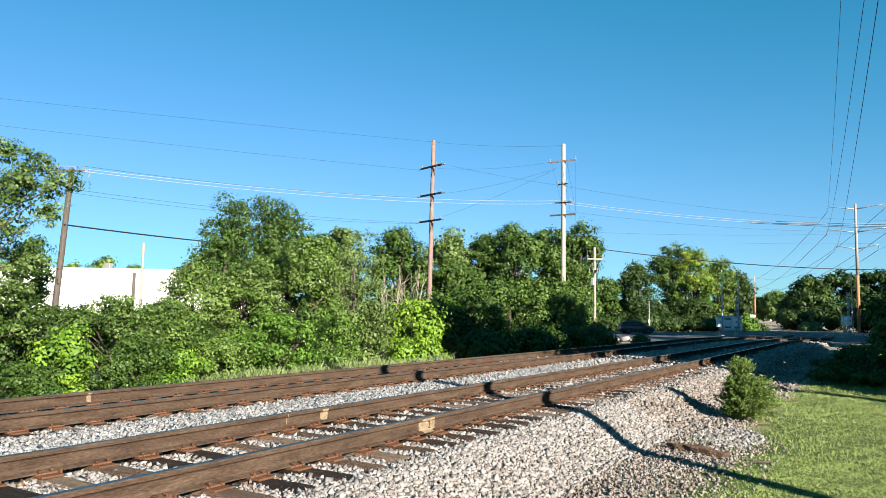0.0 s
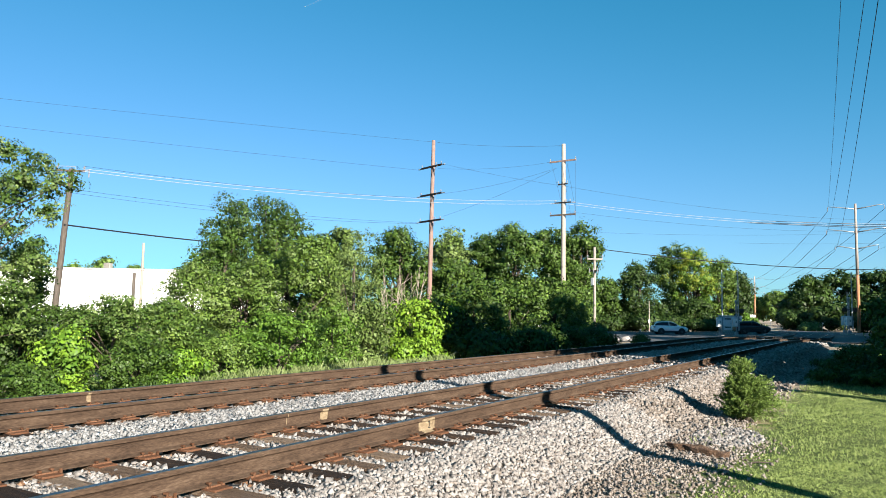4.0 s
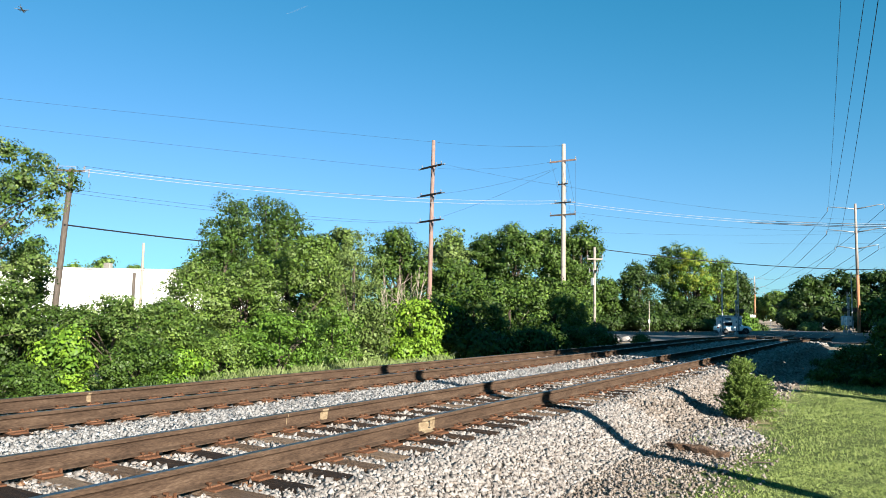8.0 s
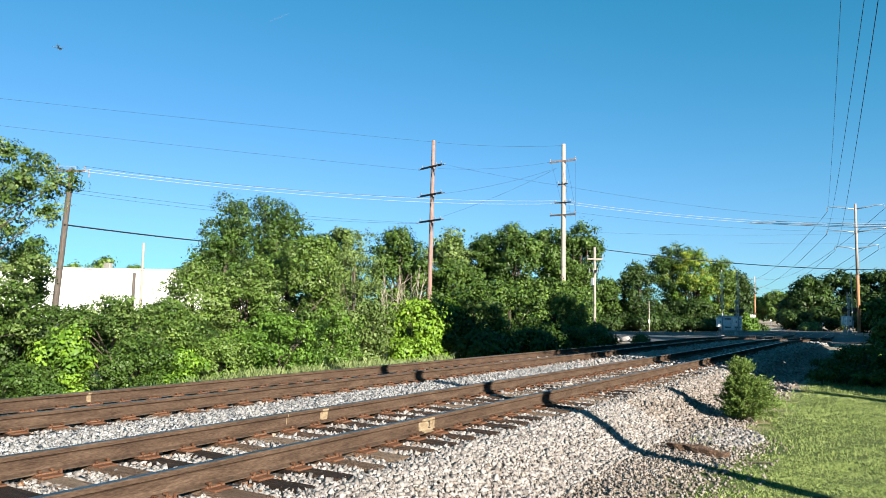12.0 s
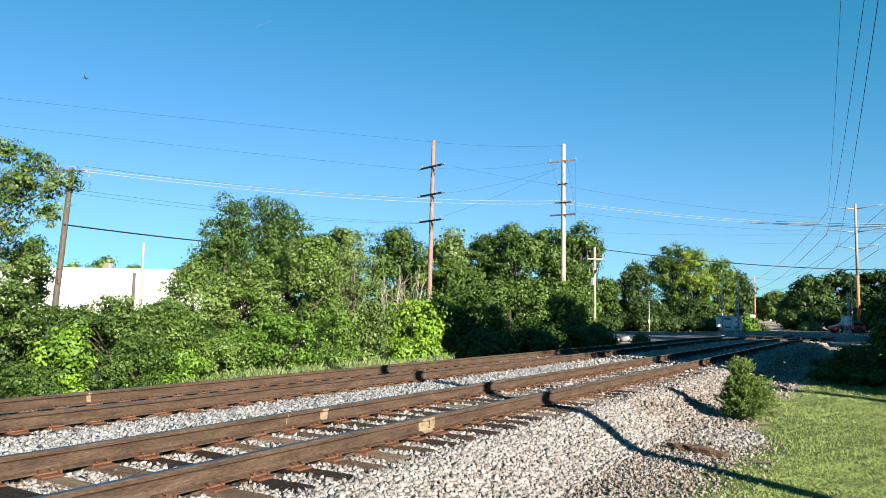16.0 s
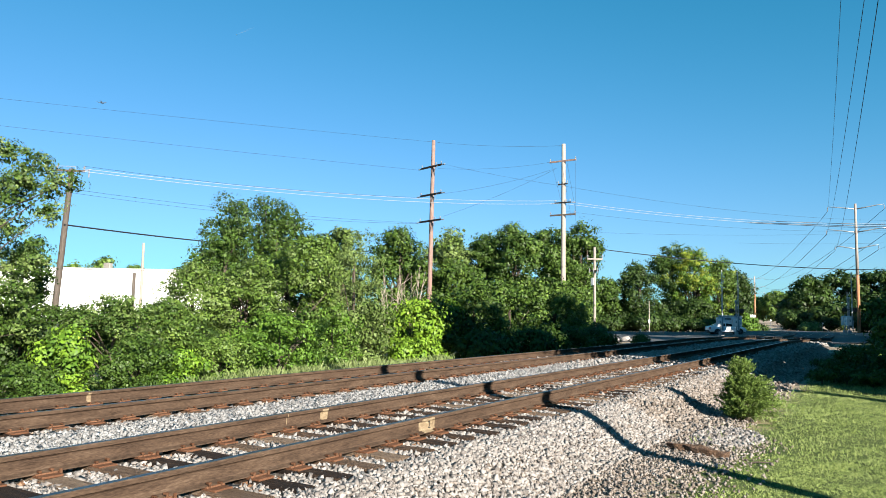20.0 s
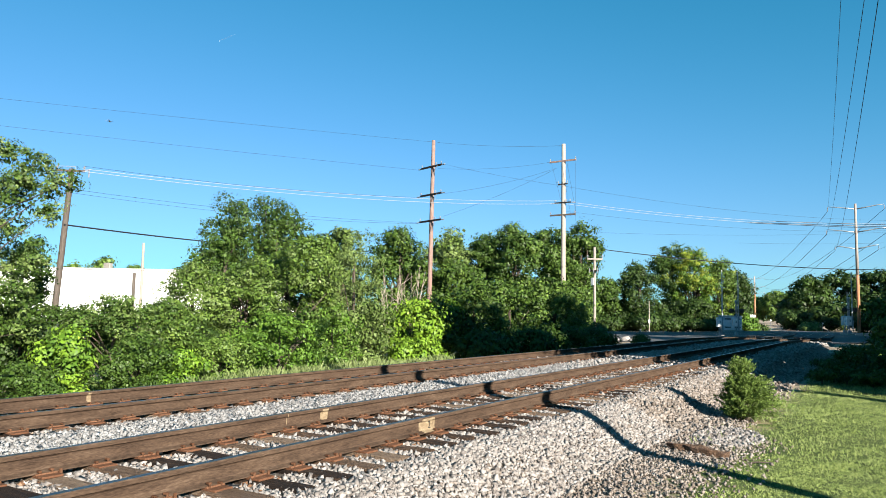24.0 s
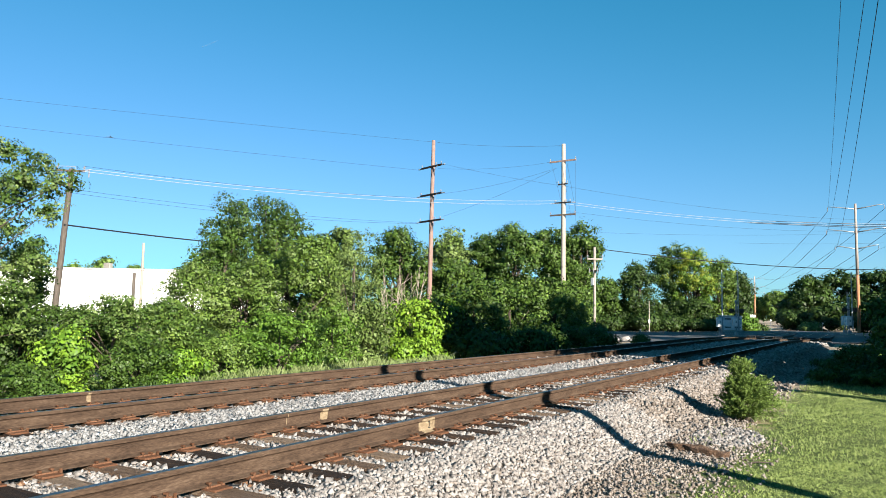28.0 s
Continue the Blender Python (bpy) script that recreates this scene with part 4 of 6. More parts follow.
def woods_behind():
    """An unseen belt of woods round the lawn behind the eye, added to cut the skylight."""
    rng = np.random.default_rng(370)
    V, F, o = [], [], 0
    for k in range(70):
        a = radians(172 + 205 * k / 69)
        d0 = rng.uniform(44, 62)
        x, y = EYE.x + d0 * math.cos(a), d0 * math.sin(a) - 4
        top, r = rng.uniform(10, 14), rng.uniform(3.5, 5)
        m = 320
        d = rng.normal(size=(m, 3))
        d /= np.linalg.norm(d, axis=1, keepdims=True)
        c = d * rng.uniform(0.5, 1, (m, 1)) * np.array([r, r, (top + 1) * 0.5]) + np.array([x, y, (top - 1) * 0.5])
        v, f = leaf_quads(rng, c, d, 1.5, 1.15)
        V.append(v), F.append(f + o)
        o += len(v)
    tagged(new("surrounding_woods", array_mesh("surrounding_woods", np.concatenate(V), np.concatenate(F), LEAF_DEEP)), "unseen dark-green belt of woods added to hold back skylight", "woods", kind="stuff")


def trackside_trees():
    """The tall unseen row beside the line that shades the tracks and the crossing, and the shrubs at its edge."""
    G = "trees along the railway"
    # out of view: places, heights and gaps fitted to the shade they throw
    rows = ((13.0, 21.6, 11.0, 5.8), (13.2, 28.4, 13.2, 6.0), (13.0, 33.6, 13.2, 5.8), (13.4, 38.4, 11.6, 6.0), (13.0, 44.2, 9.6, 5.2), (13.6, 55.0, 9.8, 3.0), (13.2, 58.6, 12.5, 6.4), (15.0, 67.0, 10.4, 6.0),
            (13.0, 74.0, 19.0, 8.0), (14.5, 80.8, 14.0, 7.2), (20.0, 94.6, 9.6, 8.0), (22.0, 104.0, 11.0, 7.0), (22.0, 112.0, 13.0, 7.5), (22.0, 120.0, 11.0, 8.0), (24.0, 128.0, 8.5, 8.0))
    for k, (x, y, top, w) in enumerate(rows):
        # thinner crowns in the middle of the row let dapples through
        plant("tree", "tall dense tree in the unseen shading row beside the railway", "tree", x, y, top, w, LEAF_DEEP, 401 + k, 0.72, 0.28, -0.3, group=G, lumps=0.22, per=20, fill=0.36 if 25 < y < 42 else 0.46)
    # three more trees out of view, added only for the shade they cast
    plant("tree", "unseen tall tree with a high crown, added to shade the cars", "tree", 16.5, 87.6, 15.5, 9.0, LEAF_DEEP, 418, 0.62, 0.3, 4.0, group=G, lumps=0.15, per=24)
    plant("tree", "unseen tall tree with a high crown, added to shade the road", "tree", 20.0, 62.5, 21.0, 7.5, LEAF_DEEP, 417, 0.62, 0.3, 15.5, group=G, lumps=0.15, per=24)
    plant("tree", "unseen tall tree with a high crown, added to dapple the hedge", "tree", 13.0, 16.4, 12.6, 6.4, LEAF_DEEP, 419, 0.5, 0.26, 7.6, group=G, lumps=0.2, per=20, fill=0.5)
    # the lime share stands in for leaves that catch the sun
    plant("shrub", "dark leafy shrub at the lawn's edge", "shrub", 5.8, 30.6, 2.3, 2.2, LEAF, 420, 0.12, 0.05, group=G, shape=0.1, second=LEAF_BRIGHT, share=0.25, lumps=0.4, fill=0.5)
    plant("shrub", "dark leafy shrub at the lawn's edge", "shrub", 6.3, 26.2, 1.9, 2.4, LEAF, 421, 0.1, 0.05, group=G, shape=0.2, lumps=0.4, fill=0.5)
    plant("shrub", "low dark shrub beside the ballast", "shrub", 4.9, 26.4, 0.2, 2.2, LEAF_DEEP, 424, 0.075, 0.04, group=G, shape=0.3, lumps=0.5, fill=0.5)
    plant("shrub", "low dark shrub beside the ballast", "shrub", 4.7, 28.6, 0.45, 1.7, LEAF_DEEP, 422, 0.08, 0.04, group=G, shape=0.3, lumps=0.5, fill=0.5)
    plant("shrub", "dark leafy shrub at the lawn's edge", "shrub", 6.0, 34.0, 1.2, 2.4, LEAF, 423, 0.15, 0.05, group=G, shape=0.2)


def shade_growth():
    """Low weedy growth where the lawn ends under the trees."""
    for k, (x, y, top, w) in enumerate(((3.9, 24.4, -0.32, 1.1), (4.5, 25.4, -0.1, 1.3), (5.2, 24.3, -0.2, 1.4), (6.1, 24.0, 0.15, 1.5), (6.6, 23.2, 0.5, 1.3), (4.2, 29.6, -0.1, 1.4), (3.7, 31.6, -0.2, 1.2))):
        plant("shrub", "low dark weedy growth at the shaded lawn edge", "shrub", x, y, top, w, LEAF_DEEP, 430 + k, 0.06, 0.02, group="weeds along the shaded lawn edge", shape=0.3, lumps=0.5, fill=0.7, limbs=5, second=LEAF, share=0.3)


def juniper():
    """A spreading juniper: ragged upswept sprays of fine needles round a short stem, longest at one side of the top."""
    rng = np.random.default_rng(500)
    x, y = 3.28, 14.88
    foot = float(ground_z(x, y)) - 0.03
    root = thing("juniper_bush", "bushy green juniper on the edge of the lawn", "bush", pose(x, y, foot))
    stem = Mesh()
    stem.tube([(0, 0, -0.05), (0.02, 0.01, 0.25), (-0.08, -0.03, 0.7)], [0.03, 0.022, 0.008], 6)
    part("trunk", stem, BARK, root)
    V, F = [], []
    o = 0
    for k in range(290):
        a = rng.uniform(0, 2 * math.pi)
        h = rng.uniform(0.0, 1.0)
        s = np.array([-0.16 * h * h, -0.06 * h * h, 0.04 + h * 0.82])
        reach = 0.47 * (0.8 + 0.3 * math.sin(math.pi * min(1.0, h + 0.15))) * (1 - 0.8 * h ** 2) * rng.uniform(0.5, 1.15) * (1 + 0.28 * math.cos(a - 0.5))
        if rng.uniform() < 0.12:
            reach *= 1.18
        e = s + np.array([math.cos(a) * reach, math.sin(a) * reach, 0.03 + reach * rng.uniform(-0.1, 0.38) + (0.16 if h > 0.85 else 0)])
        if k % 8 == 0:
            b = Mesh()
            b.tube([s, (s + e) / 2 + np.array([0, 0, -0.02]), e], [0.009, 0.006, 0.002], 4)
            part("limb", b, BARK, root)
        # each bough ends in several flat sprays
        d = (e - s) / np.linalg.norm(e - s)
        for tuft in range(5):
            t0 = rng.uniform(0.45, 1.0)
            base = s + (e - s) * t0 + rng.normal(0, 0.035, 3)
            way = d + rng.normal(0, 0.3, 3) + np.array([0, 0, 0.2])
            way /= np.linalg.norm(way)
            m = 32
            t = rng.uniform(0, 1, m)
            long = rng.uniform(0.1, 0.2)
            c = base + way * (t * long)[:, None] + rng.normal(0, 0.012, (m, 3))
            c[:, 2] = np.maximum(c[:, 2], 0.01)
            axis = way + rng.normal(0, 0.5, (m, 3))
            axis /= np.linalg.norm(axis, axis=1, keepdims=True)
            side = np.cross(axis, rng.normal(size=(m, 3)))
            side /= np.linalg.norm(side, axis=1, keepdims=True)
            n, w = rng.uniform(0.03, 0.06, (m, 1)), rng.uniform(0.004, 0.008, (m, 1))
            V.append(np.stack([c - axis * n * 0.5, c + side * w, c + axis * n * 0.5, c - side * w], 1).reshape(-1, 3))
            F.append(np.arange(m * 4).reshape(m, 4) + o)
            o += m * 4
    part("crown", array_mesh("crown", np.concatenate(V), np.concatenate(F), JUNIPER), None, root)


def blades(name, x0, x1, y0, y1, per_m2, height, width, mat, seed, label, category, keep=None, lean=0.45, patchy=0.4):
    rng = np.random.default_rng(seed)
    n = int((x1 - x0) * (y1 - y0) * per_m2)
    x, y = rng.uniform(x0, x1, n), rng.uniform(y0, y1, n)
    if keep is not None:
        ok = keep(x, y, rng)
        x, y = x[ok], y[ok]
        n = len(x)
    z = np.maximum(ground_z(x, y), bed_height(x, y)) - 0.01
    p = np.stack([x, y, z], 1)
    a = rng.uniform(0, 2 * math.pi, n)
    s = np.stack([np.cos(a), np.sin(a), np.zeros(n)], 1) * (width * rng.uniform(0.6, 1.3, n))[:, None]
    patch = np.sin(x * 3.1 + 2 * np.sin(y * 1.3)) * np.sin(y * 2.7 + 1.5 * np.sin(x * 1.9)) + 0.6 * np.sin(x * 11 + y * 3) * np.sin(y * 9)
    h = height * np.exp(rng.normal(0, 0.3 * patchy / 0.4, n)) * np.clip(1 + patchy * patch, 0.35, 1.7)
    b = rng.uniform(0, 2 * math.pi, n)
    off = np.stack([np.cos(b) * lean * h, np.sin(b) * lean * h, h], 1)
    mid = p + off * np.array([0.35, 0.35, 0.6])
    v = np.stack([p - s * 0.6, p + s * 0.6, mid + s * 0.8, p + off], 1).reshape(-1, 3)
    f = np.arange(n * 4).reshape(n, 4)
    return tagged(new(name, array_mesh(name, v, f, mat)), label, category, kind="stuff")


def lawn_edge(x, y, rng):
    edge = 3.75 - 0.55 * smoothstep(12, 15.5, y) + 0.22 * np.sin(y * 1.7) + 0.16 * np.sin(y * 4.3 + 1) + 0.12 * np.sin(y * 0.6)
    tuft = np.sin(x * 41 + 3 * np.sin(y * 13)) * np.sin(y * 37 + 3 * np.sin(x * 17)) + 0.5 * np.sin(x * 19 + y * 7) * np.sin(y * 15 - x * 5)
    return rng.uniform(0, 1, len(x)) < (np.clip((x - edge) / 0.5, 0, 1) + 0.03 * (x > 3.2)) * np.clip(0.62 + 0.6 * tuft, 0.08, 1)


def grasses():
    blades("lawn_grass", 3.2, 6.4, 5.0, 11.5, 6000, 0.026, 0.0045, GRASS, 601, "short sunlit mown grass of the lawn", "grass", lawn_edge, 0.6, 0.28)
    blades("lawn_grass", 3.2, 6.8, 11.5, 21.5, 2500, 0.03, 0.0056, GRASS, 602, "short sunlit mown grass of the lawn", "grass", lawn_edge, 0.5, 0.28)
    blades("lawn_grass", 3.4, 8.0, 21.5, 45.0, 400, 0.05, 0.008, GRASS, 603, "short mown grass in the shade", "grass", lawn_edge)
    blades("lawn_grass", 4.2, 9.5, -6.0, 5.0, 260, 0.035, 0.013, GRASS, 608, "short sunlit mown grass of the lawn", "grass")
    blades("lawn_grass", 6.4, 9.5, 5.0, 20.0, 260, 0.035, 0.013, GRASS, 609, "short sunlit mown grass of the lawn", "grass")
    clumpy = lambda x, y, r: r.uniform(0, 1, len(x)) < (0.5 + 0.5 * np.sin(x * 5 + 3 * np.sin(y * 2.1)) * np.sin(y * 3.3)) ** 1.5
    fringe = lambda x, y, r: r.uniform(0, 1, len(x)) < smoothstep(10.0, 14.5, y) * (0.35 + 0.65 * clumpy(x, y, r))
    blades("tall_grass", -8.2, -7.0, 10.5, 21.5, 2400, 0.44, 0.0018, WEED, 604, "tall pale grass at the foot of the hedge", "grass", fringe, 0.35, 0.16)
    blades("tall_grass", 3.5, 6.5, 20.3, 24.0, 160, 0.05, 0.004, GRASS, 606, "ragged taller grass at the lawn's edge", "grass", None, 0.5)
    blades("tall_grass", 3.0, 4.2, 11.5, 20.5, 240, 0.07, 0.0035, WEED, 607, "ragged grass round the juniper", "grass", clumpy, 0.5)


# ---- poles and wires ----


def insulator(m, x, y, z, tall=0.16, lean=None):
    m.tube([(x, y, z), (x, y, z + tall * 0.35), (x, y, z + tall * 0.4), (x, y, z + tall * 0.7), (x, y, z + tall)], [0.02, 0.02, 0.05, 0.06, 0.025], 7)


def wire(path_from, path_to, sag, radius, mat, label, name="overhead_wire", bow=14):
    a, b = Vector(path_from), Vector(path_to)
    m = Mesh()
    m.tube([a.lerp(b, k / bow) - Vector((0, 0, 4 * sag * (k / bow) * (1 - k / bow))) for k in range(bow + 1)], radius, 5)
    return one(name, m, mat, label, "wire", group="overhead wires")


def strung_pole(name, label, x, y, foot, top, r0, r1, wood, arms, lean=(0, 0), turn=0.0, arm_wood=None):
    """A wooden pole with crossarms; each arm: height, half length, dead-end strings, brace."""
    root = thing(name, label, "utility pole", pose(x, y, foot), "utility poles")
    h = top - foot
    m = Mesh()
    n = 7
    m.tube([(lean[0] * k / n, lean[1] * k / n, -0.4 + (h + 0.4) * k / n) for k in range(n + 1)], [r0 + (r1 - r0) * k / n for k in range(n + 1)], 12)
    part("shaft", m, wood, root, smooth=True)
    for k, (z, half, dead, brace) in enumerate(arms):
        board = arm_wood[k] if isinstance(arm_wood, tuple) else arm_wood or ARM_DARK
        zz = z - foot
        cx, cy = lean[0] * zz / h, lean[1] * zz / h
        turn_m = Matrix.Translation((cx, cy, zz)) @ Matrix.Rotation(radians(turn), 4, "Z")
        arm = part("crossarm", Mesh().box(-half, half, -0.19, -0.1, -0.03 - 0.032 * half, 0.03 + 0.032 * half, 0.012, turn=turn_m), board, root)
        if brace:
            for s in (1,):
                b = Mesh()
                b.tube([turn_m @ Vector((s * half * 0.62, -0.22, -0.05)), turn_m @ Vector((0.0, -0.2, -0.85 * half))], 0.022, 5)
                part("brace", b, GALV, arm)
        for s in (-0.94, 0.94) if not dead else (-0.94, 0.94, 0.45):
            i = Mesh()
            p = turn_m @ Vector((s * half, -0.145, 0.065))
            insulator(i, p.x, p.y, p.z, 0.22)
            part("insulator", i, INSUL, arm)
        if dead:
            for s in (-1, 1):
                i = Mesh()
                pts = [turn_m @ Vector((s * half + s * d, -0.145, -0.02 - 0.02 * d)) for d in (0.0, 0.12, 0.13, 0.2, 0.21, 0.28, 0.29, 0.36, 0.37, 0.44)]
                i.tube(pts, [0.02, 0.02, 0.055, 0.055, 0.02, 0.02, 0.055, 0.055, 0.02, 0.02], 7)
                part("dead_end_insulator", i, INSUL, arm)
    return root


def davit_pole(x, y, foot, top, r, levels, wood, label, butt=0.36):
    """A tall pole with curved steel arms on both sides."""
    root = thing("transmission_pole", label, "utility pole", pose(x, y, foot), "transmission poles along the railway")
    m = Mesh()
    h = top - foot
    m.tube([(0, 0, -0.4), (0, 0, h * butt * 0.5), (0, 0, h * butt)], [r, r * 0.93, r * 0.87], 12)
    part("butt", m, wood, root, "orange-brown lower shaft", smooth=True)
    # upper shaft in a paler, pinker colour than the butt
    m = Mesh()
    m.tube([(0, 0, h * butt), (0, 0, h * 0.7), (0, 0, h)], [r * 0.87, r * 0.78, r * 0.62], 12)
    part("shaft", m, POLE_PINK, root, smooth=True)
    for z, half in levels:
        for s in (-1, 1):
            a = Mesh()
            zz = z - foot
            a.tube([(0, 0, zz - 0.45), (s * half * 0.4, 0, zz - 0.22), (s * half * 0.8, 0, zz), (s * half, 0, zz + 0.05)], [0.09, 0.075, 0.06, 0.045], 7)
            arm = part("davit_arm", a, GALV, root, smooth=True)
            i = Mesh()
            pts = [(s * half, 0, zz + 0.03 - d) for d in (0.0, 0.1, 0.11, 0.2, 0.21, 0.3, 0.31, 0.4, 0.41, 0.5, 0.51, 0.62)]
            i.tube(pts, [0.02, 0.02, 0.07, 0.07, 0.025, 0.025, 0.07, 0.07, 0.025, 0.025, 0.07, 0.02], 7)
            part("insulator_string", i, INSUL, arm)
    return root


def fittings(root, lx, ly, h, turn):
    """Hanging fuses at the ends of a pole's crossarm, and a loop bracket over it."""
    frame_m = Matrix.Translation((lx, ly, h)) @ Matrix.Rotation(radians(turn), 4, "Z")
    for s in (-1.15, 0.95):
        f = Mesh()
        f.tube([frame_m @ Vector((s, -0.14, z)) for z in (0.12, 0.05, 0.0, -0.3, -0.36)], [0.02, 0.05, 0.03, 0.035, 0.015], 7)
        part("hanging_fuse", f, INSUL, root, "grey hanging fuse")
        a = Mesh()
        a.tube([frame_m @ Vector((s, -0.14, 0.05)), frame_m @ Vector((s * 0.6, -0.14, 0.04))], 0.02, 6)
        part("fuse_arm", a, GALV, root)
    loop = Mesh()
    loop.tube([frame_m @ Vector(p) for p in ((-0.7, -0.14, 0.0), (-0.7, -0.14, 0.24), (0.25, -0.14, 0.24), (0.25, -0.14, 0.05))], 0.016, 6)
    part("bracket", loop, GALV, root)


NEAR_LINE, MID_LINE, FAR_LINE = Vector((9.7, 6.35, 0)), Vector((2.4, 114.0, 0)), Vector((-35.3, 287.0, 0))


def poles_and_wires():
    # three crossarms, leaning slightly
    strung_pole("utility_pole", "reddish wooden utility pole with three dark crossarms", -26.1, 50.0, -1.0, 15.35, 0.205, 0.15, POLE_RED,
                ((13.15, 1.35, True, True), (10.85, 1.4, True, True), (8.7, 1.4, True, True)), lean=(0.35, -0.3), turn=-20)
    strung_pole("utility_pole", "tall pale wooden utility pole with several crossarms", -17.7, 57.9, -1.0, 15.9, 0.23, 0.17, POLE_PALE,
                ((14.4, 1.25, False, False), (12.4, 0.45, False, False), (10.8, 0.75, True, False), (9.75, 1.2, False, False)), turn=-4, arm_wood=(POLE_RED, ARM_DARK, ARM_DARK, POLE_BROWN))
    leaning = strung_pole("utility_pole", "weathered brown wooden pole leaning over the hedge", -33.65, 23.2, -1.0, 8.85, 0.18, 0.14, POLE_BROWN, ((8.72, 0.75, False, False),), lean=(0.87, 0.11), turn=40, arm_wood=POLE_BROWN)
    fittings(leaning, 0.87, 0.11, 9.72, 40)
    slim = strung_pole("utility_pole", "slim pale wooden pole at the woodland edge", -12.25, 50.3, -1.0, 6.15, 0.11, 0.085, POLE_PALE, ((5.3, 0.55, False, False),), turn=30, arm_wood=POLE_PALE)
    part("fuse_bracket", Mesh().box(-0.36, 0.36, -0.22, -0.1, 5.4, 5.5, 0.02), ARM_DARK, slim)
    for x in (-0.28, 0.02, 0.3):
        fuse = Mesh()
        fuse.tube([(x, -0.26, 5.66), (x, -0.27, 5.5), (x, -0.27, 5.3)], [0.03, 0.05, 0.03], 7)
        part("fuse", fuse, INSUL, slim)
    part("meter_box", Mesh().box(-0.2, 0.02, -0.3, -0.1, 4.45, 4.95, 0.03), GALV, slim)
    strung_pole("utility_pole", "grey wooden pole in front of the white building", -48.3, 39.5, -1.0, 6.75, 0.13, 0.10, DEADWOOD, ())
    strung_pole("utility_pole", "short dark wooden pole in front of the white building", -49.06, 39.3, -1.0, 4.2, 0.14, 0.13, POLE_BROWN, ())
    levels = ((16.9, 3.4), (13.7, 3.6), (11.4, 2.6))
    davit_pole(MID_LINE.x, MID_LINE.y, -0.9, 17.2, 0.23, levels, POLE_ORANGE, "tall orange-brown transmission pole with curved steel arms", 0.46)
    davit_pole(FAR_LINE.x, FAR_LINE.y, -0.9, 16.6, 0.36, ((16.0, 3.4), (12.9, 3.6), (10.6, 3.4)), POLE_ORANGE, "distant orange-brown transmission pole with curved steel arms", 0.62)
    near_levels = ((16.9, 3.48), (13.7, 2.84), (11.4, 3.02))
    davit_pole(NEAR_LINE.x, NEAR_LINE.y, -0.6, 17.2, 0.16, near_levels, POLE_ORANGE, "tall transmission pole beside the lawn")
    for (z, half), (z, near_half) in zip(levels, near_levels):
        for s in (-1, 1):
            off, near_off = Vector((s * half, 0, z - 0.6)), Vector((s * near_half, 0, z - 0.6))
            wire(NEAR_LINE + near_off, MID_LINE + off, 1.6, 0.012, WIRE, "dark transmission conductor along the railway", bow=26)
            wire(MID_LINE + off, FAR_LINE + off - Vector((0, 0, 0.8)), 3.0, 0.03, WIRE, "dark transmission conductor along the railway", bow=20)

    thin = "thin overhead wire between the utility poles"
    for a, c, sag in (((-59.25, 12.35, 16.05), (-25.5, 49.3, 15.1), 0.15), ((-25.5, 49.3, 15.1), (-17.6, 57.6, 15.7), 0.2), ((-53.8, 16.05, 13.85), (-27.5, 50.2, 13.12), 0.12), ((-33.0, 23.2, 7.75), (-27.5, 50.2, 8.68), 0.3),
                      ((-33.0, 23.2, 7.55), (-27.5, 50.2, 8.62), 0.4), ((-31.94, 23.4, 8.95), (-27.5, 50.2, 10.82), 0.3), ((-24.69, 49.7, 13.26), (-17.77, 57.53, 12.23), 0.1), ((-25.1, 49.45, 12.9), (-18.44, 56.9, 14.2), 0.25),
                      ((-24.8, 49.86, 10.9), (-18.05, 57.2, 13.7), 0.25), ((-24.9, 50.0, 9.05), (-18.2, 57.15, 13.6), 0.2), ((-17.54, 57.9, 10.07), (10.2, 107.4, 12.7), 0.9), ((-17.77, 57.53, 12.23), (10.2, 107.3, 13.7), 0.9),
                      ((-18.4, 56.95, 14.1), (-17.84, 57.6, 11.1), 0), ((-17.26, 57.64, 14.1), (-16.76, 58.37, 10.0), 0), ((-16.54, 57.67, 14.4), (-16.54, 57.67, 8.8), 0), ((-17.6, 57.2, 14.1), (-17.2, 58.4, 9.6), 0),
                      ((-22.0, 70.5, 9.85), (10.2, 107.4, 12.5), 0.5), ((-9.3, 89.9, 10.0), (10.1, 107.5, 11.1), 0.2)):
        wire(a, c, sag, 0.0078, WIRE, thin, bow=12)
    for a, c, sag in (((-31.95, 23.4, 8.8), (-17.94, 57.6, 10.95), 0.55), ((-31.95, 23.4, 8.66), (-17.95, 57.6, 10.7), 0.6), ((-17.53, 57.84, 10.9), (10.2, 107.3, 13.6), 0.9), ((-17.53, 57.84, 10.7), (10.2, 107.3, 13.35), 0.9)):
        wire(a, c, sag, 0.013, WIRE_BRIGHT, "bright bare conductor glinting in the sun", bow=14)
    cable = "thick dark communication cable between poles"
    for a, c, sag in (((-32.9, 23.15, 5.72), (-44.5, 61.0, 7.8), 0.3), ((-44.5, 61.0, 7.8), (-19.5, 72.1, 8.1), 0.5), ((-19.5, 72.1, 8.1), (9.8, 101.8, 7.25), 0.65)):
        wire(a, c, sag, 0.045, WIRE, cable, "overhead_cable", bow=20)
    for a, c in (((-7.8, 84.8, 11.8), (9.7, 95.4, 11.5)), ((-5.8, 86.0, 11.95), (9.7, 95.4, 11.75)), ((-7.0, 85.3, 11.7), (9.7, 95.4, 11.3))):
        wire(a, c, 0.05, 0.028, WIRE, "dark overhead service cable past the crossing", bow=8)


# ---- building ----


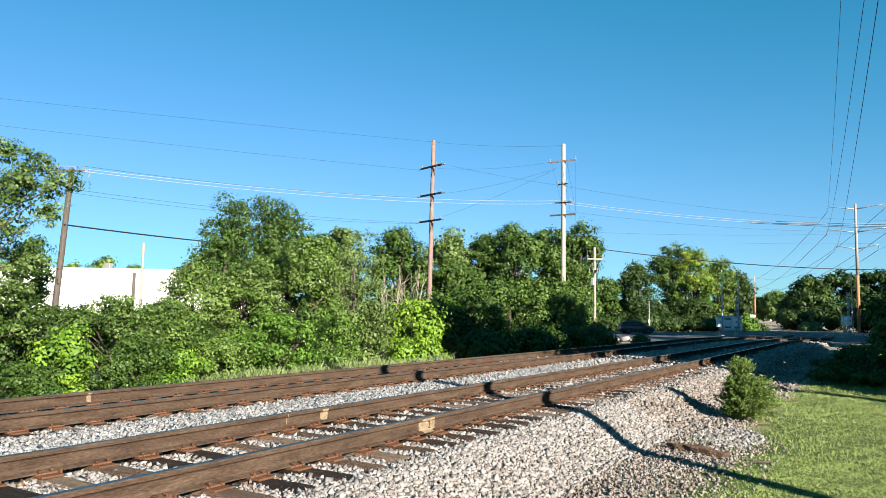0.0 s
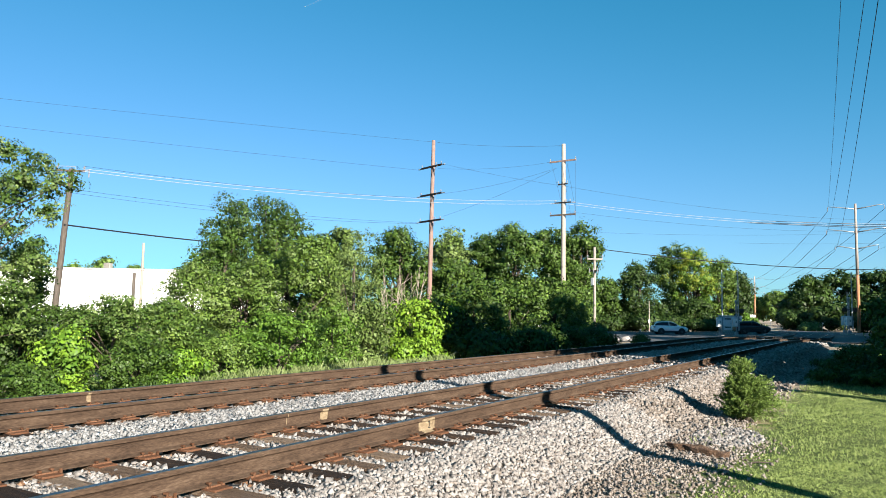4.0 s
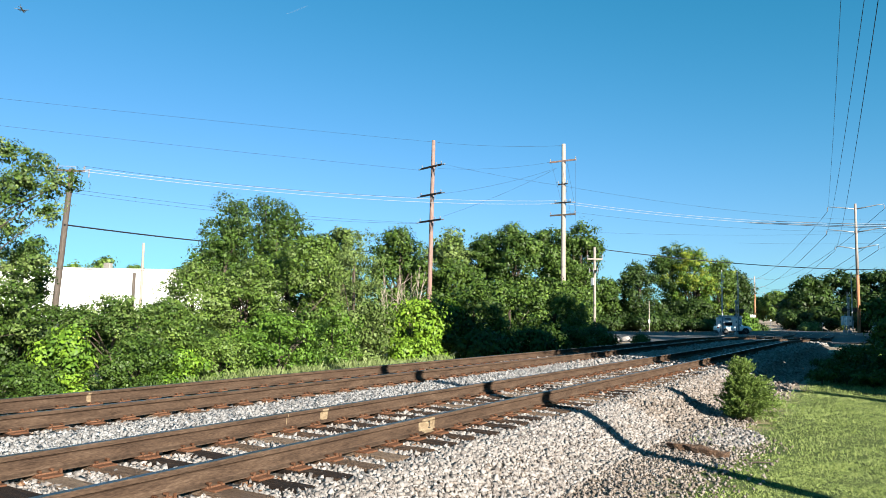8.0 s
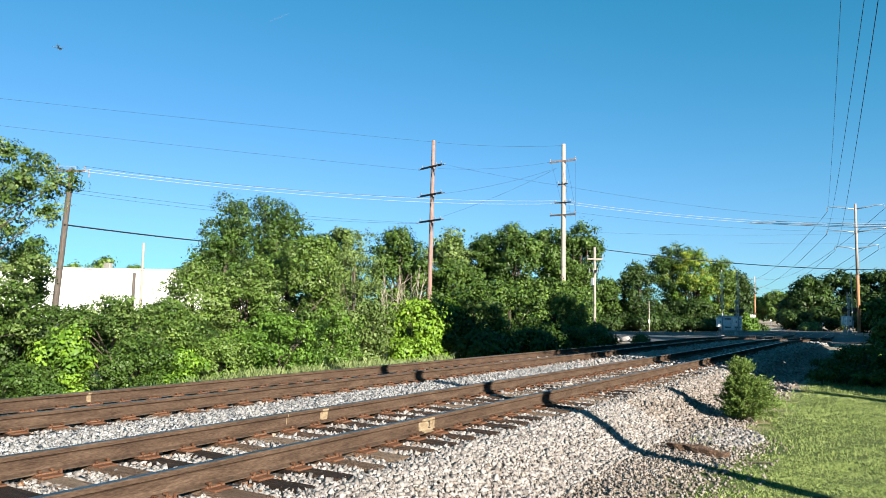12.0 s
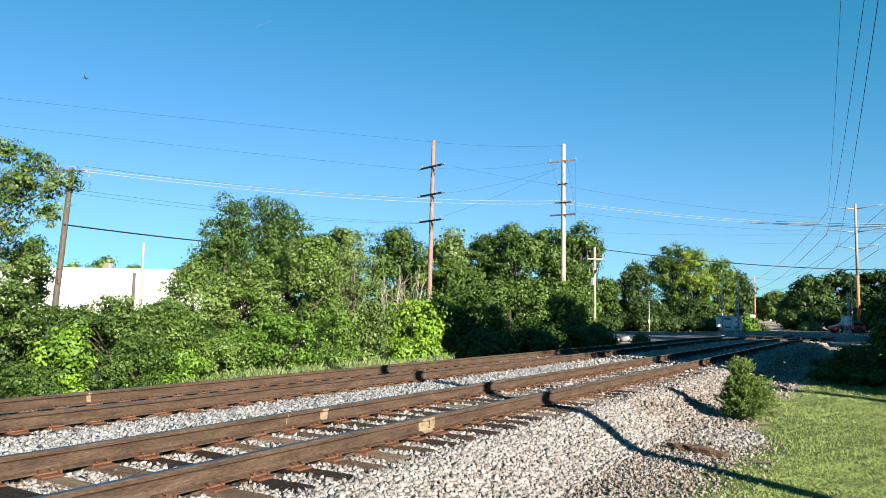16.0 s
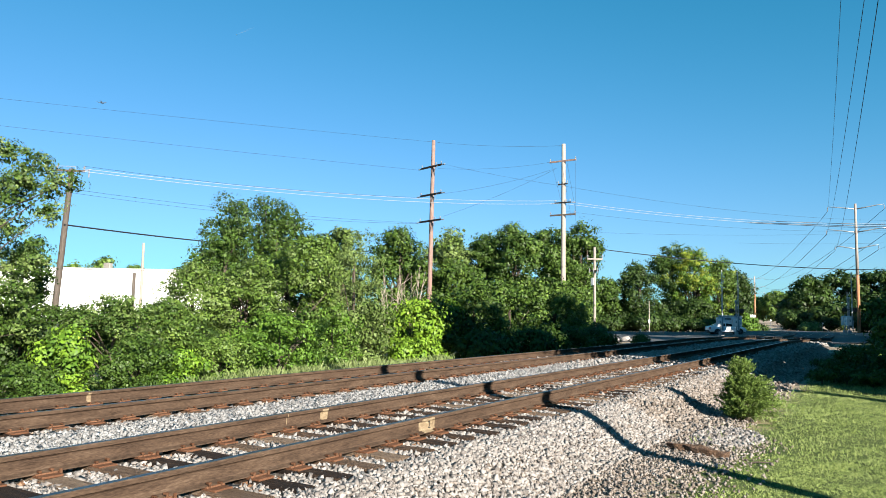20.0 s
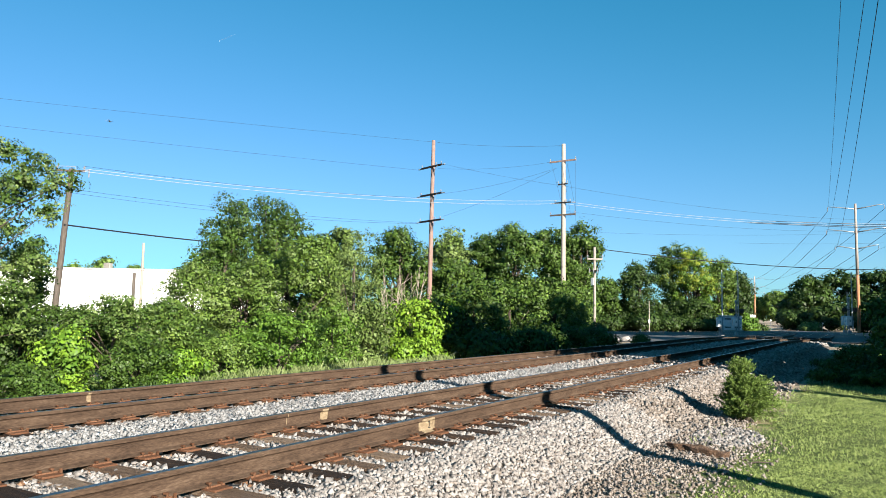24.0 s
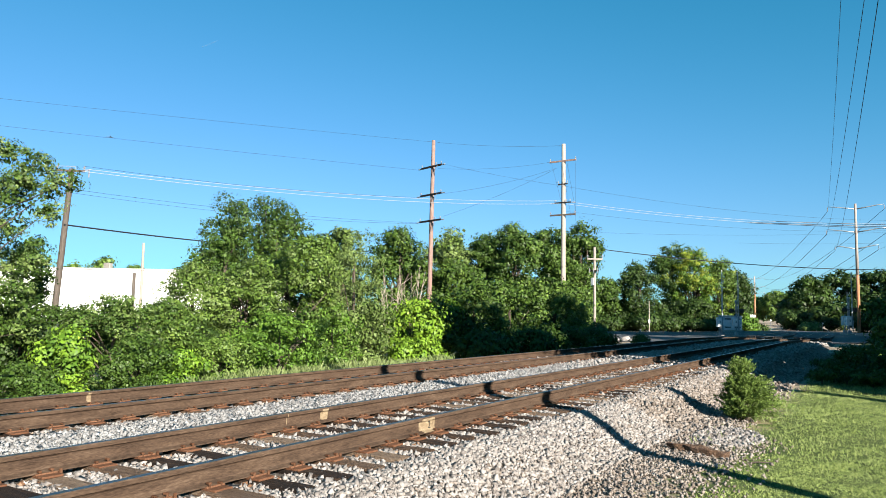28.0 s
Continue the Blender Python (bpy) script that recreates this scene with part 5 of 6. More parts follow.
def white_building():
    """A long low building with a flat roof; only the top of its sunlit wall shows over the hedge."""
    root = thing("warehouse", "long low white metal building with a flat roof", "building", pose(-97.0, 67.0, -1.2, 0, 0, 32))
    m = Mesh()
    m.box(-28, 26, 0, 24, 0, 8.1, 0.05)
    part("wall", m, WALL_W, root, "white metal siding wall")
    r = Mesh()
    r.box(-28.15, 26.15, -0.15, 24.15, 8.1, 8.35, 0.05)
    part("roof", r, ROOF_G, root, "pale flat roof edge")
    seam = Mesh()
    seam.box(-0.03, 0.03, -0.03, 0.0, 0.2, 8.05, 0.01)
    d = seam.data("panel_seam", WALL_W)
    for k in range(-27, 26, 2):
        part("panel_seam", d, None, root, at=Matrix.Translation((k, 0, 0)))
    u = Mesh()
    u.box(-0.5, 0.5, -0.5, 0.5, 0, 0.95, 0.04)
    unit = part("roof_unit", u, CONCRETE, root, "small tan rooftop vent box", at=pose(0.6, 3.0, 8.35))
    g = Mesh()
    for k in range(5):
        g.box(-0.4, 0.4, -0.54, -0.5, 0.12 + k * 0.16, 0.2 + k * 0.16, 0.01)
    part("grille", g, TRIM_BLACK, unit)

# ---- level crossing ----


def on_road(u, w, z=None):
    p = Vector((EYE.x, EYE.y, 0)) + SIDE * u + AWAY * w
    p.z = float(road_z(u)) if z is None else z
    return p


ROAD_TURN = math.degrees(math.atan2(SIDE.y, SIDE.x))


def crossing_panels():
    for k, c in enumerate((0.0, -TRACK_GAP)):
        for lo, hi, name in ((-0.66, 0.66, "gauge_panel"), (0.86, 1.5, "field_panel"), (-1.5, -0.86, "field_panel")):
            for y in np.arange(74, 114, 2.4):
                m = Mesh()
                m.box(lo, hi, -1.18, 1.18, -0.2, -0.012, 0.02)
                x = c + float(track_x(y))
                one(name, m, RUBBER, "dark panel between the rails of the level crossing", "crossing panel", pose(x, float(y), float(track_z(y))), group="level crossing panels", kind="structure")


def gate(u, w, tall, mast, lamps, label):
    """A railway crossing gate with its arm raised straight up; some carry a bar of flashing lamps on the mast."""
    p = on_road(u, w)
    root = thing("crossing_gate", label, "crossing gate", Matrix.Translation(p) @ Matrix.Rotation(radians(ROAD_TURN), 4, "Z"), "level crossing gates")
    part("foundation", Mesh().box(-0.4, 0.4, -0.4, 0.4, -0.3, 0.14, 0.04), CONCRETE, root)
    part("junction_base", Mesh().box(-0.16, 0.16, -0.16, 0.16, 0.14, 0.5, 0.03), GATE_GREY, root)
    m = Mesh()
    m.tube([(0, 0, 0.4), (0, 0, 0.6), (0, 0, mast)], [0.085, 0.065, 0.06], 10)
    part("mast", m, GATE_GREY, root)
    mech = part("mechanism_box", Mesh().box(-0.5, 0.06, -0.52, -0.08, 1.02, 2.0, 0.05), ALU, root, "pale grey gate mechanism box")
    part("mechanism_door", Mesh().box(-0.43, -0.02, -0.545, -0.52, 1.12, 1.88, 0.01), SIGN_W, mech, "white box door")
    part("door_latch", Mesh().box(-0.29, -0.15, -0.56, -0.545, 1.42, 1.66, 0.01), GATE_GREY, mech)
    n, r0, r1 = 12, 0.075, 0.035
    arm = Mesh()
    for k in range(n):
        z0, z1, r = 1.6 + (tall - 1.6) * k / n, 1.6 + (tall - 1.6) * (k + 1) / n, r0 + (r1 - r0) * k / n
        arm.box(-r, r, -0.62, -0.57, z0, z1 - 0.002, 0.0, mi=k % 2)
    part("gate_arm", arm, [GATE_GREY, SIGN_BACK], root, "raised striped gate arm")
    part("counterweight", Mesh().box(-0.1, 0.1, -0.66, -0.56, 0.62, 1.6, 0.03), GATE_GREY, root)
    if lamps:
        bar = Mesh()
        bar.tube([(-0.62, -0.1, 2.7), (0.62, -0.1, 2.7)], 0.035, 7)
        lights = part("light_bar", bar, TRIM_BLACK, root)
        for x in (-0.55, 0.55):
            d = Mesh()
            d.tube([(x, -0.13, 2.7), (x, -0.11, 2.7)], 0.27, 16)
            part("light_backing", d, TRIM_BLACK, lights)
            hood = Mesh()
            hood.tube([(x, -0.13, 2.7), (x, -0.3, 2.72)], [0.13, 0.12], 12)
            part("flashing_lamp", hood, TRIM_BLACK, lights)
        b = Mesh()
        b.tube([(0, 0, mast), (0, 0, mast + 0.08), (0, 0, mast + 0.2), (0, 0, mast + 0.26)], [0.1, 0.14, 0.12, 0.03], 12)
        part("bell", b, GATE_GREY, root)
    return root


def crossing():
    crossing_panels()
    gate(30.1, 79.0, 7.1, 2.3, False, "raised railway crossing gate with a pale mechanism box")
    gate(31.5, 78.2, 6.9, 3.6, True, "raised railway crossing gate with black flashing lamps")
    gate(43.5, 78.0, 6.7, 3.8, True, "raised railway crossing gate beside the shrubs")
    gate(43.9, 79.6, 4.6, 2.2, False, "raised railway crossing gate on the far footway")
    # equipment house behind the road
    p = on_road(39.2, 99.4)
    hut = thing("equipment_hut", "silver metal railway signal cabinet with vented doors", "signal hut", Matrix.Translation(p) @ Matrix.Rotation(radians(ROAD_TURN), 4, "Z"))
    part("plinth", Mesh().box(-1.4, 1.4, -0.95, 0.95, -0.4, 0.12, 0.03), CONCRETE, hut)
    part("wall", Mesh().box(-1.3, 1.3, -0.85, 0.85, 0.12, 1.92, 0.04), ALU, hut)
    part("roof", Mesh().box(-1.38, 1.38, -0.93, 0.93, 1.92, 2.05, 0.04), GALV, hut)
    for x in (-0.66, 0.66):
        door = part("door", Mesh().box(x - 0.58, x + 0.58, -0.88, -0.85, 0.25, 1.8, 0.01), ALU, hut)
        part("handle", Mesh().box(x + 0.38, x + 0.43, -0.92, -0.88, 0.9, 1.1, 0.01), TRIM_BLACK, door)
        part("vent", Mesh().box(x - 0.4, x + 0.4, -0.895, -0.88, 1.5, 1.66, 0.01), TRIM_BLACK, door)
        part("vent", Mesh().box(x - 0.4, x + 0.4, -0.895, -0.88, 0.4, 0.56, 0.01), TRIM_BLACK, door)
    # thin pale post by the road, small signs past the road
    p = on_road(27.8, 98.0)
    post = thing("road_post", "thin pale marker post beside the road", "post", Matrix.Translation(p))
    m = Mesh()
    m.tube([(0, 0, -0.3), (0, 0, 4.1)], [0.07, 0.06], 8)
    part("shaft", m, POLE_PALE, post)
    part("band", Mesh().box(-0.09, 0.09, -0.09, 0.09, 1.1, 1.6, 0.01), SIGN_W, post)
    for u, w, tall in ((49.5, 110.0, 1.35), (57.3, 110.0, 1.15)):
        p = on_road(u, w)
        sign = thing("round_sign", "small round white trackside sign on a post", "sign", Matrix.Translation(p) @ Matrix.Rotation(radians(ROAD_TURN), 4, "Z"), "small white trackside signs")
        m = Mesh()
        m.tube([(0, 0, -0.5), (0, 0, tall)], 0.04, 8)
        part("post", m, GALV, sign)
        m = Mesh()
        m.tube([(0, -0.06, tall), (0, -0.045, tall)], 0.13, 16)
        part("disc", m, SIGN_W, sign)
    p = on_road(44.2, 104.0)
    sign = thing("street_sign", "small white rectangular sign on a post", "sign", Matrix.Translation(p) @ Matrix.Rotation(radians(ROAD_TURN), 4, "Z"))
    m = Mesh()
    m.tube([(0, 0, -0.5), (0, 0, 2.2)], 0.045, 8)
    part("post", m, GALV, sign)
    part("panel", Mesh().box(-0.42, 0.42, -0.07, -0.05, 1.75, 2.1, 0.0), SIGN_W, sign)


def trackside_bits():
    # paint marks on the rail webs
    for name, side, y, wide, tall, label in (("paint_mark", 0.755, 7.585, 0.36, 0.135, "pale yellow paint mark with a black number on the rail"),
                                             ("paint_mark", -0.755, 7.46, 0.15, 0.11, "faded yellow paint mark on the rail"),
                                             ("paint_mark", -TRACK_GAP - 0.755, 6.659042, 0.07, 0.12, "faded yellow paint mark on the rail")):
        m = Mesh()
        prof = ((0.0795, -0.1745), (0.024, -0.1555), (0.0125, -0.139), (0.0125, -0.064), (0.0215, -0.052), (0.0405, -0.043), (0.0415, -0.018))
        low = 1 if tall < 0.13 else 0
        pts = prof[low:]
        steps = 9
        rng = random.Random(int(y * 100))
        rows = []
        for k in range(steps + 1):
            yy = -wide / 2 + wide * k / steps
            edge = abs(2 * k / steps - 1) ** 4 * 0.012
            rows.append([(px, yy + rng.uniform(-0.006, 0.006), pz) for px, pz in pts])
        n = len(pts)
        vs = [p for r in rows for p in r]
        fs = [(k * n + i, (k + 1) * n + i, (k + 1) * n + i + 1, k * n + i + 1) for k in range(steps) for i in range(n - 1) if not (k in (0, steps - 1) and i in (0, n - 2))]
        m.add(vs, fs)
        mark = one(name, m, MARK, label, "paint mark", pose(side, y, 0), group="paint marks on the rails")
        if wide > 0.3:
            c = bpy.data.curves.new("digit", "FONT")
            c.body, c.size, c.extrude = "2", 0.13, 0.0008
            c.align_x = "CENTER"
            c.materials.append(BLACK_PAINT)
            ob = new("digit", c)
            ob.parent = mark
            ob.matrix_basis = Matrix.Translation((0.0175, 0.05, -0.145)) @ Matrix.Rotation(radians(90), 4, "Z") @ Matrix.Rotation(radians(90), 4, "X")
    # weld seam
    m = Mesh()
    m.box(-0.0395, 0.0395, -0.004, 0.004, -0.05, -0.012, 0.002)
    m.box(-0.012, 0.012, -0.004, 0.004, -0.14, -0.05, 0.002)
    one("rail_weld", m, MARK, "pale chalk line across the rail", "weld", pose(-0.755, 6.77, 0))
    # a discarded tie in the dirt
    m = Mesh()
    rng = random.Random(77)
    rings = []
    for k in range(8):
        x = -0.43 + 0.86 * k / 7
        j = lambda s: rng.uniform(-s, s)
        w, h = 0.1 * min(1.0, 0.45 + 0.12 * k), 0.07 * min(1.0, 0.35 + 0.14 * k) * (1.0 if k < 7 else 0.9)
        rings.append([(x + j(0.02), -w + j(0.015), -h), (x, w + j(0.015), -h), (x + j(0.02), w + j(0.02), h * 0.5 + j(0.02)), (x, j(0.03), h + j(0.02)), (x + j(0.02), -w + j(0.02), h * 0.6 + j(0.02))])
    m.loft(rings)
    one("old_tie", m, OLD_WOOD, "broken weathered brown tie lying in the dirt", "timber", pose(3.24, 10.75, -0.59, 3, 3, -14))
    m = Mesh()
    m.tube([(0, 0, 0), (0.15, 0.06, 0.012), (0.38, 0.09, 0.0)], [0.008, 0.011, 0.005], 6)
    one("stick", m, BARK, "short brown stick lying in the grass", "stick", pose(3.95, 10.4, -0.64, 0, 0, 30))

    # pale boulders in the weeds by the road
    rng = random.Random(91)
    for x, y, z, r in ((-13.0, 60.0, 0.2, 0.4), (-12.4, 59.9, 0.12, 0.3), (-13.6, 59.7, 0.1, 0.26)):
        bm = bmesh.new()
        bmesh.ops.create_icosphere(bm, subdivisions=2, radius=r)
        for v in bm.verts:
            v.co *= rng.uniform(0.82, 1.15)
            v.co.z *= 0.7
        me = bpy.data.meshes.new("boulder")
        bm.to_mesh(me)
        bm.free()
        me.materials.append(STONE)
        tagged(new("boulder", me), "pale limestone boulder in the weeds", "boulder", group="boulders by the road").matrix_basis = pose(x, y, float(ground_z(x, y)) + z)


# ---- cars ----


def car(name, label, paint, kind, size=0.88):
    """A car about 4.7 m long, its nose towards +x, standing on z = 0."""
    root = thing(name, label, "car")
    suv = kind == "suv"
    L, W = (4.62, 1.86) if suv else (4.80, 1.84)
    belt, roof = (1.06, 1.68) if suv else (0.95, 1.45)
    r = 0.37 if suv else 0.34
    wx = (1.38, -1.32) if suv else (1.45, -1.38)
    # stations of the lower body: x, sill, shoulder height, half width
    if suv:
        st = ((-2.31, 0.62, 0.92, 0.70), (-2.27, 0.42, 1.02, 0.80), (-2.1, 0.34, 1.10, 0.87), (-1.7, 0.30, 1.13, 0.91), (-0.9, 0.28, 1.11, 0.925), (0.2, 0.28, 1.08, 0.925), (0.95, 0.28, 1.07, 0.92), (1.35, 0.29, 1.05, 0.915),
              (1.75, 0.31, 1.00, 0.895), (2.05, 0.34, 0.92, 0.84), (2.22, 0.38, 0.82, 0.76), (2.31, 0.46, 0.70, 0.64))
        gh = ((-2.2, 1.10, 1.14, 0.70), (-2.1, 1.11, 1.32, 0.70), (-1.95, 1.11, 1.52, 0.69), (-1.75, 1.11, 1.60, 0.68), (-1.1, 1.10, 1.67, 0.68), (-0.4, 1.09, 1.69, 0.68), (0.1, 1.08, 1.665, 0.675), (0.4, 1.07, 1.57, 0.68), (0.8, 1.06, 1.34, 0.71),
              (1.25, 1.05, 1.075, 0.76))
    else:
        st = ((-2.4, 0.6, 0.86, 0.66), (-2.35, 0.42, 0.96, 0.78), (-2.15, 0.32, 1.01, 0.86), (-1.7, 0.28, 1.02, 0.90), (-0.9, 0.26, 0.99, 0.915), (0.2, 0.25, 0.96, 0.915), (0.95, 0.25, 0.95, 0.915), (1.4, 0.26, 0.92, 0.91),
              (1.8, 0.27, 0.86, 0.88), (2.1, 0.29, 0.79, 0.83), (2.3, 0.33, 0.70, 0.74), (2.4, 0.42, 0.60, 0.60))
        gh = ((-2.1, 1.0, 1.02, 0.68), (-1.75, 1.0, 1.16, 0.67), (-1.3, 0.99, 1.32, 0.64), (-0.8, 0.98, 1.42, 0.62), (-0.3, 0.97, 1.45, 0.61), (0.1, 0.96, 1.43, 0.61), (0.4, 0.95, 1.36, 0.62), (0.85, 0.94, 1.16, 0.67), (1.35, 0.92, 0.945, 0.73))
    rings = [[(x, -hw * 0.9, s), (x, -hw * 0.98, s + 0.12), (x, -hw, (s + b) * 0.52), (x, -hw * 0.985, b - 0.14), (x, -hw * 0.94, b - 0.04), (x, -hw * 0.82, b), (x, 0, b + 0.03),
              (x, hw * 0.82, b), (x, hw * 0.94, b - 0.04), (x, hw * 0.985, b - 0.14), (x, hw, (s + b) * 0.52), (x, hw * 0.98, s + 0.12), (x, hw * 0.9, s)] for x, s, b, hw in st]
    body = Mesh()
    body.loft(rings)
    part("body", body, paint, root, smooth=True)

    def cabin(x, b, t, hw, f, proud=0.0):
        """A point on the cabin's side at the share f of its height."""
        y = np.interp(f, [0, 0.55, 0.9, 1.0], [hw * 1.16, hw * 1.08, hw * 0.97, hw * 0.84]) + proud
        return float(y), b + (t - b) * f
    top = Mesh()
    shares = (0, 0.3, 0.55, 0.8, 0.93, 1.0)
    top.loft([[(x, -cabin(x, b, t, hw, f)[0], cabin(x, b, t, hw, f)[1]) for f in shares] + [(x, 0, t + 0.02)] + [(x, cabin(x, b, t, hw, f)[0], cabin(x, b, t, hw, f)[1]) for f in reversed(shares)] for x, b, t, hw in gh])
    part("cabin", top, paint, root, smooth=True)
    high = [g for g in gh if g[2] - g[1] > 0.17]
    for s in (-1, 1):
        # side glass in two panes, divided by a pillar at the middle
        for lo, hi, nm in ((high[0][0], -0.3, "rear_side_window"), (-0.22, high[-1][0], "front_side_window")):
            xs = sorted({lo, hi} | {g[0] for g in high if lo < g[0] < hi})
            g = Mesh()
            pts = []
            for x in xs:
                b, t, hw = (float(np.interp(x, [q[0] for q in gh], [q[k] for q in gh])) for k in (1, 2, 3))
                for f in (0.06, 0.3, 0.55, 0.84):
                    y, z = cabin(x, b, t, hw, f, 0.012)
                    pts.append((x, s * y, z))
            g.add(pts, [(4 * i + j, 4 * i + 4 + j, 4 * i + 5 + j, 4 * i + 1 + j) for i in range(len(xs) - 1) for j in range(3)])
            part(nm, g, GLASS_DARK, root, "dark tinted window", smooth=True)
        part("mirror", Mesh().box(0.78, 0.98, s * 1.0 - 0.11, s * 1.0 + 0.11, belt - 0.02, belt + 0.13, 0.04), paint, root)
        part("sill", Mesh().box(-1.0, 1.05, s * 0.915 - 0.03, s * 0.915 + 0.03, 0.24, 0.46 if suv else 0.33, 0.02), TRIM_BLACK, root)
        for x in (0.35, -0.75):
            part("door_handle", Mesh().box(x - 0.1, x + 0.1, s * 0.925 - 0.015, s * 0.925 + 0.015, belt - 0.16, belt - 0.13, 0.01), paint, root)
        part("headlamp", Mesh().box(L / 2 - 0.42, L / 2 - 0.14, s * 0.68 - 0.14, s * 0.68 + 0.14, belt - 0.3, belt - 0.2, 0.04), LAMP_CLEAR, root)
        part("tail_lamp", Mesh().box(-L / 2 + 0.01, -L / 2 + 0.26, s * 0.72 - 0.14, s * 0.72 + 0.12, belt - 0.2, belt - 0.05, 0.04), LAMP_RED, root)
        if suv:
            rail = Mesh()
            rail.tube([(-1.6, s * 0.6, 1.63), (-1.0, s * 0.6, 1.72), (-0.1, s * 0.6, 1.72), (0.15, s * 0.6, 1.665)], 0.02, 6)
            part("roof_rail", rail, TRIM_BLACK, root)
        for x in wx:
            a = Mesh()
            a.tube([(x, s * (W / 2 - 0.24), r), (x, s * (W / 2 + 0.004), r)], r + (0.075 if suv else 0.045), 24)
            part("wheel_arch", a, TRIM_BLACK, root)
    # glass at the front and the back, a little proud of the cabin
    for rows, nm in (([g for g in gh if g[0] > 0.05], "windscreen"), ([g for g in gh if g[0] < (-1.7 if suv else -0.75)], "rear_window")):
        g = Mesh()
        pts = [(x + (0.012 if nm == "windscreen" else -0.012), q * hw * 0.8, t + 0.012 - abs(q) * 0.012) for x, b, t, hw in rows for q in (-1, -0.5, 0, 0.5, 1)]
        g.add(pts, [(5 * i + j, 5 * i + 5 + j, 5 * i + 6 + j, 5 * i + 1 + j) for i in range(len(rows) - 1) for j in range(4)])
        part(nm, g, GLASS_DARK, root, "dark tinted window", smooth=True)
    part("grille", Mesh().box(L / 2 - 0.12, L / 2 - 0.0, -0.42, 0.42, 0.46, 0.64, 0.03), TRIM_BLACK, root)
    part("rear_bumper", Mesh().box(-L / 2 - 0.02, -L / 2 + 0.16, -0.72, 0.72, 0.36, 0.56, 0.05), TRIM_BLACK, root)
    part("underbody", Mesh().box(-L / 2 + 0.25, L / 2 - 0.25, -0.7, 0.7, 0.2, 0.36, 0.04), TRIM_BLACK, root)
    wheels = []
    for x in wx:
        for s in (-1, 1):
            y = s * (W / 2 - 0.1)
            w = Mesh()
            w.tube([(0, -0.11, 0), (0, -0.10, 0), (0, -0.06, 0), (0, 0.06, 0), (0, 0.10, 0), (0, 0.11, 0)], [r * 0.66, r * 0.93, r, r, r * 0.93, r * 0.66], 24)
            ob = part("wheel", w, TYRE, root, at=Matrix.Translation((x, y, r)), smooth=True)
            d = Mesh()
            d.tube([(0, s * 0.06, 0), (0, s * 0.10, 0), (0, s * 0.118, 0)], [r * 0.64, r * 0.66, r * 0.62], 20, mi=0)
            part("rim", d, TRIM_BLACK, ob)
            sp = Mesh()
            for k in range(5):
                a = 2 * math.pi * k / 5
                sp.box(-0.035, 0.035, min(s * 0.115, s * 0.128), max(s * 0.115, s * 0.128), 0.0, r * 0.62, 0.0, turn=Matrix.Rotation(a, 4, "Y"))
            sp.tube([(0, s * 0.115, 0), (0, s * 0.135, 0)], 0.06, 10)
            part("spokes", sp, RIM, ob)
            wheels.append((ob, x, y))
    for ob in root.children_recursive:
        ob.data.transform(Matrix.Scale(size, 4))
        ob.matrix_basis.translation = ob.matrix_basis.translation * size
    return root, [(ob, x * size, y * size) for ob, x, y in wheels], r * size


CARS = []


def cars():
    white = car_paint("white_car_paint", (0.90, 0.91, 0.92))
    silver = car_paint("silver_car_paint", (0.76, 0.78, 0.80))
    black = car_paint("black_car_paint", (0.018, 0.018, 0.020))
    red = car_paint("red_car_paint", (0.46, 0.016, 0.022))
    CARS.append((car("suv", "black sport utility vehicle driving over the crossing", black, "suv"), 86.0, 1,
                 ((0, 22.9), (1, 25.1), (2, 27.8), (2.5, 29.4), (3.5, 33.6), (5.5, 45.7), (6, 48.6)), 2.0, 6.5))
    CARS.append((car("suv", "white sport utility vehicle driving over the crossing", white, "suv"), 86.0, 1,
                 ((2, 19.6), (2.5, 21.0), (3, 22.4), (3.5, 24.2), (5.5, 34.9), (6, 38.4), (6.5, 41.9), (7, 45.6), (7.5, 49.3)), 2.4, 7.4))
    CARS.append((car("suv", "white sport utility vehicle with dark trim", white, "suv"), 86.0, 1,
                 ((6, 21.0), (6.5, 23.9), (7, 27.0), (7.5, 30.5), (8, 34.2), (8.5, 38.1), (9, 42.1), (9.5, 46.0), (10, 49.6)), 5.4, 7.4))
    CARS.append((car("suv", "dark red sport utility vehicle on the far lane", red, "suv"), 90.5, -1,
                 ((16, 50.1), (16.5, 45.0), (17, 39.5), (17.5, 33.3), (18, 27.4), (18.5, 21.9)), 9.5, 11.0))
    CARS.append((car("sedan", "silver sedan driving over the crossing", silver, "sedan", 0.93), 86.0, 1,
                 ((19, 22.8), (19.5, 28.1), (20, 33.4), (20.5, 38.8), (21, 43.8), (21.5, 48.8)), 10.4, 9.8))


# ---- aircraft ----
FLIGHTS = []


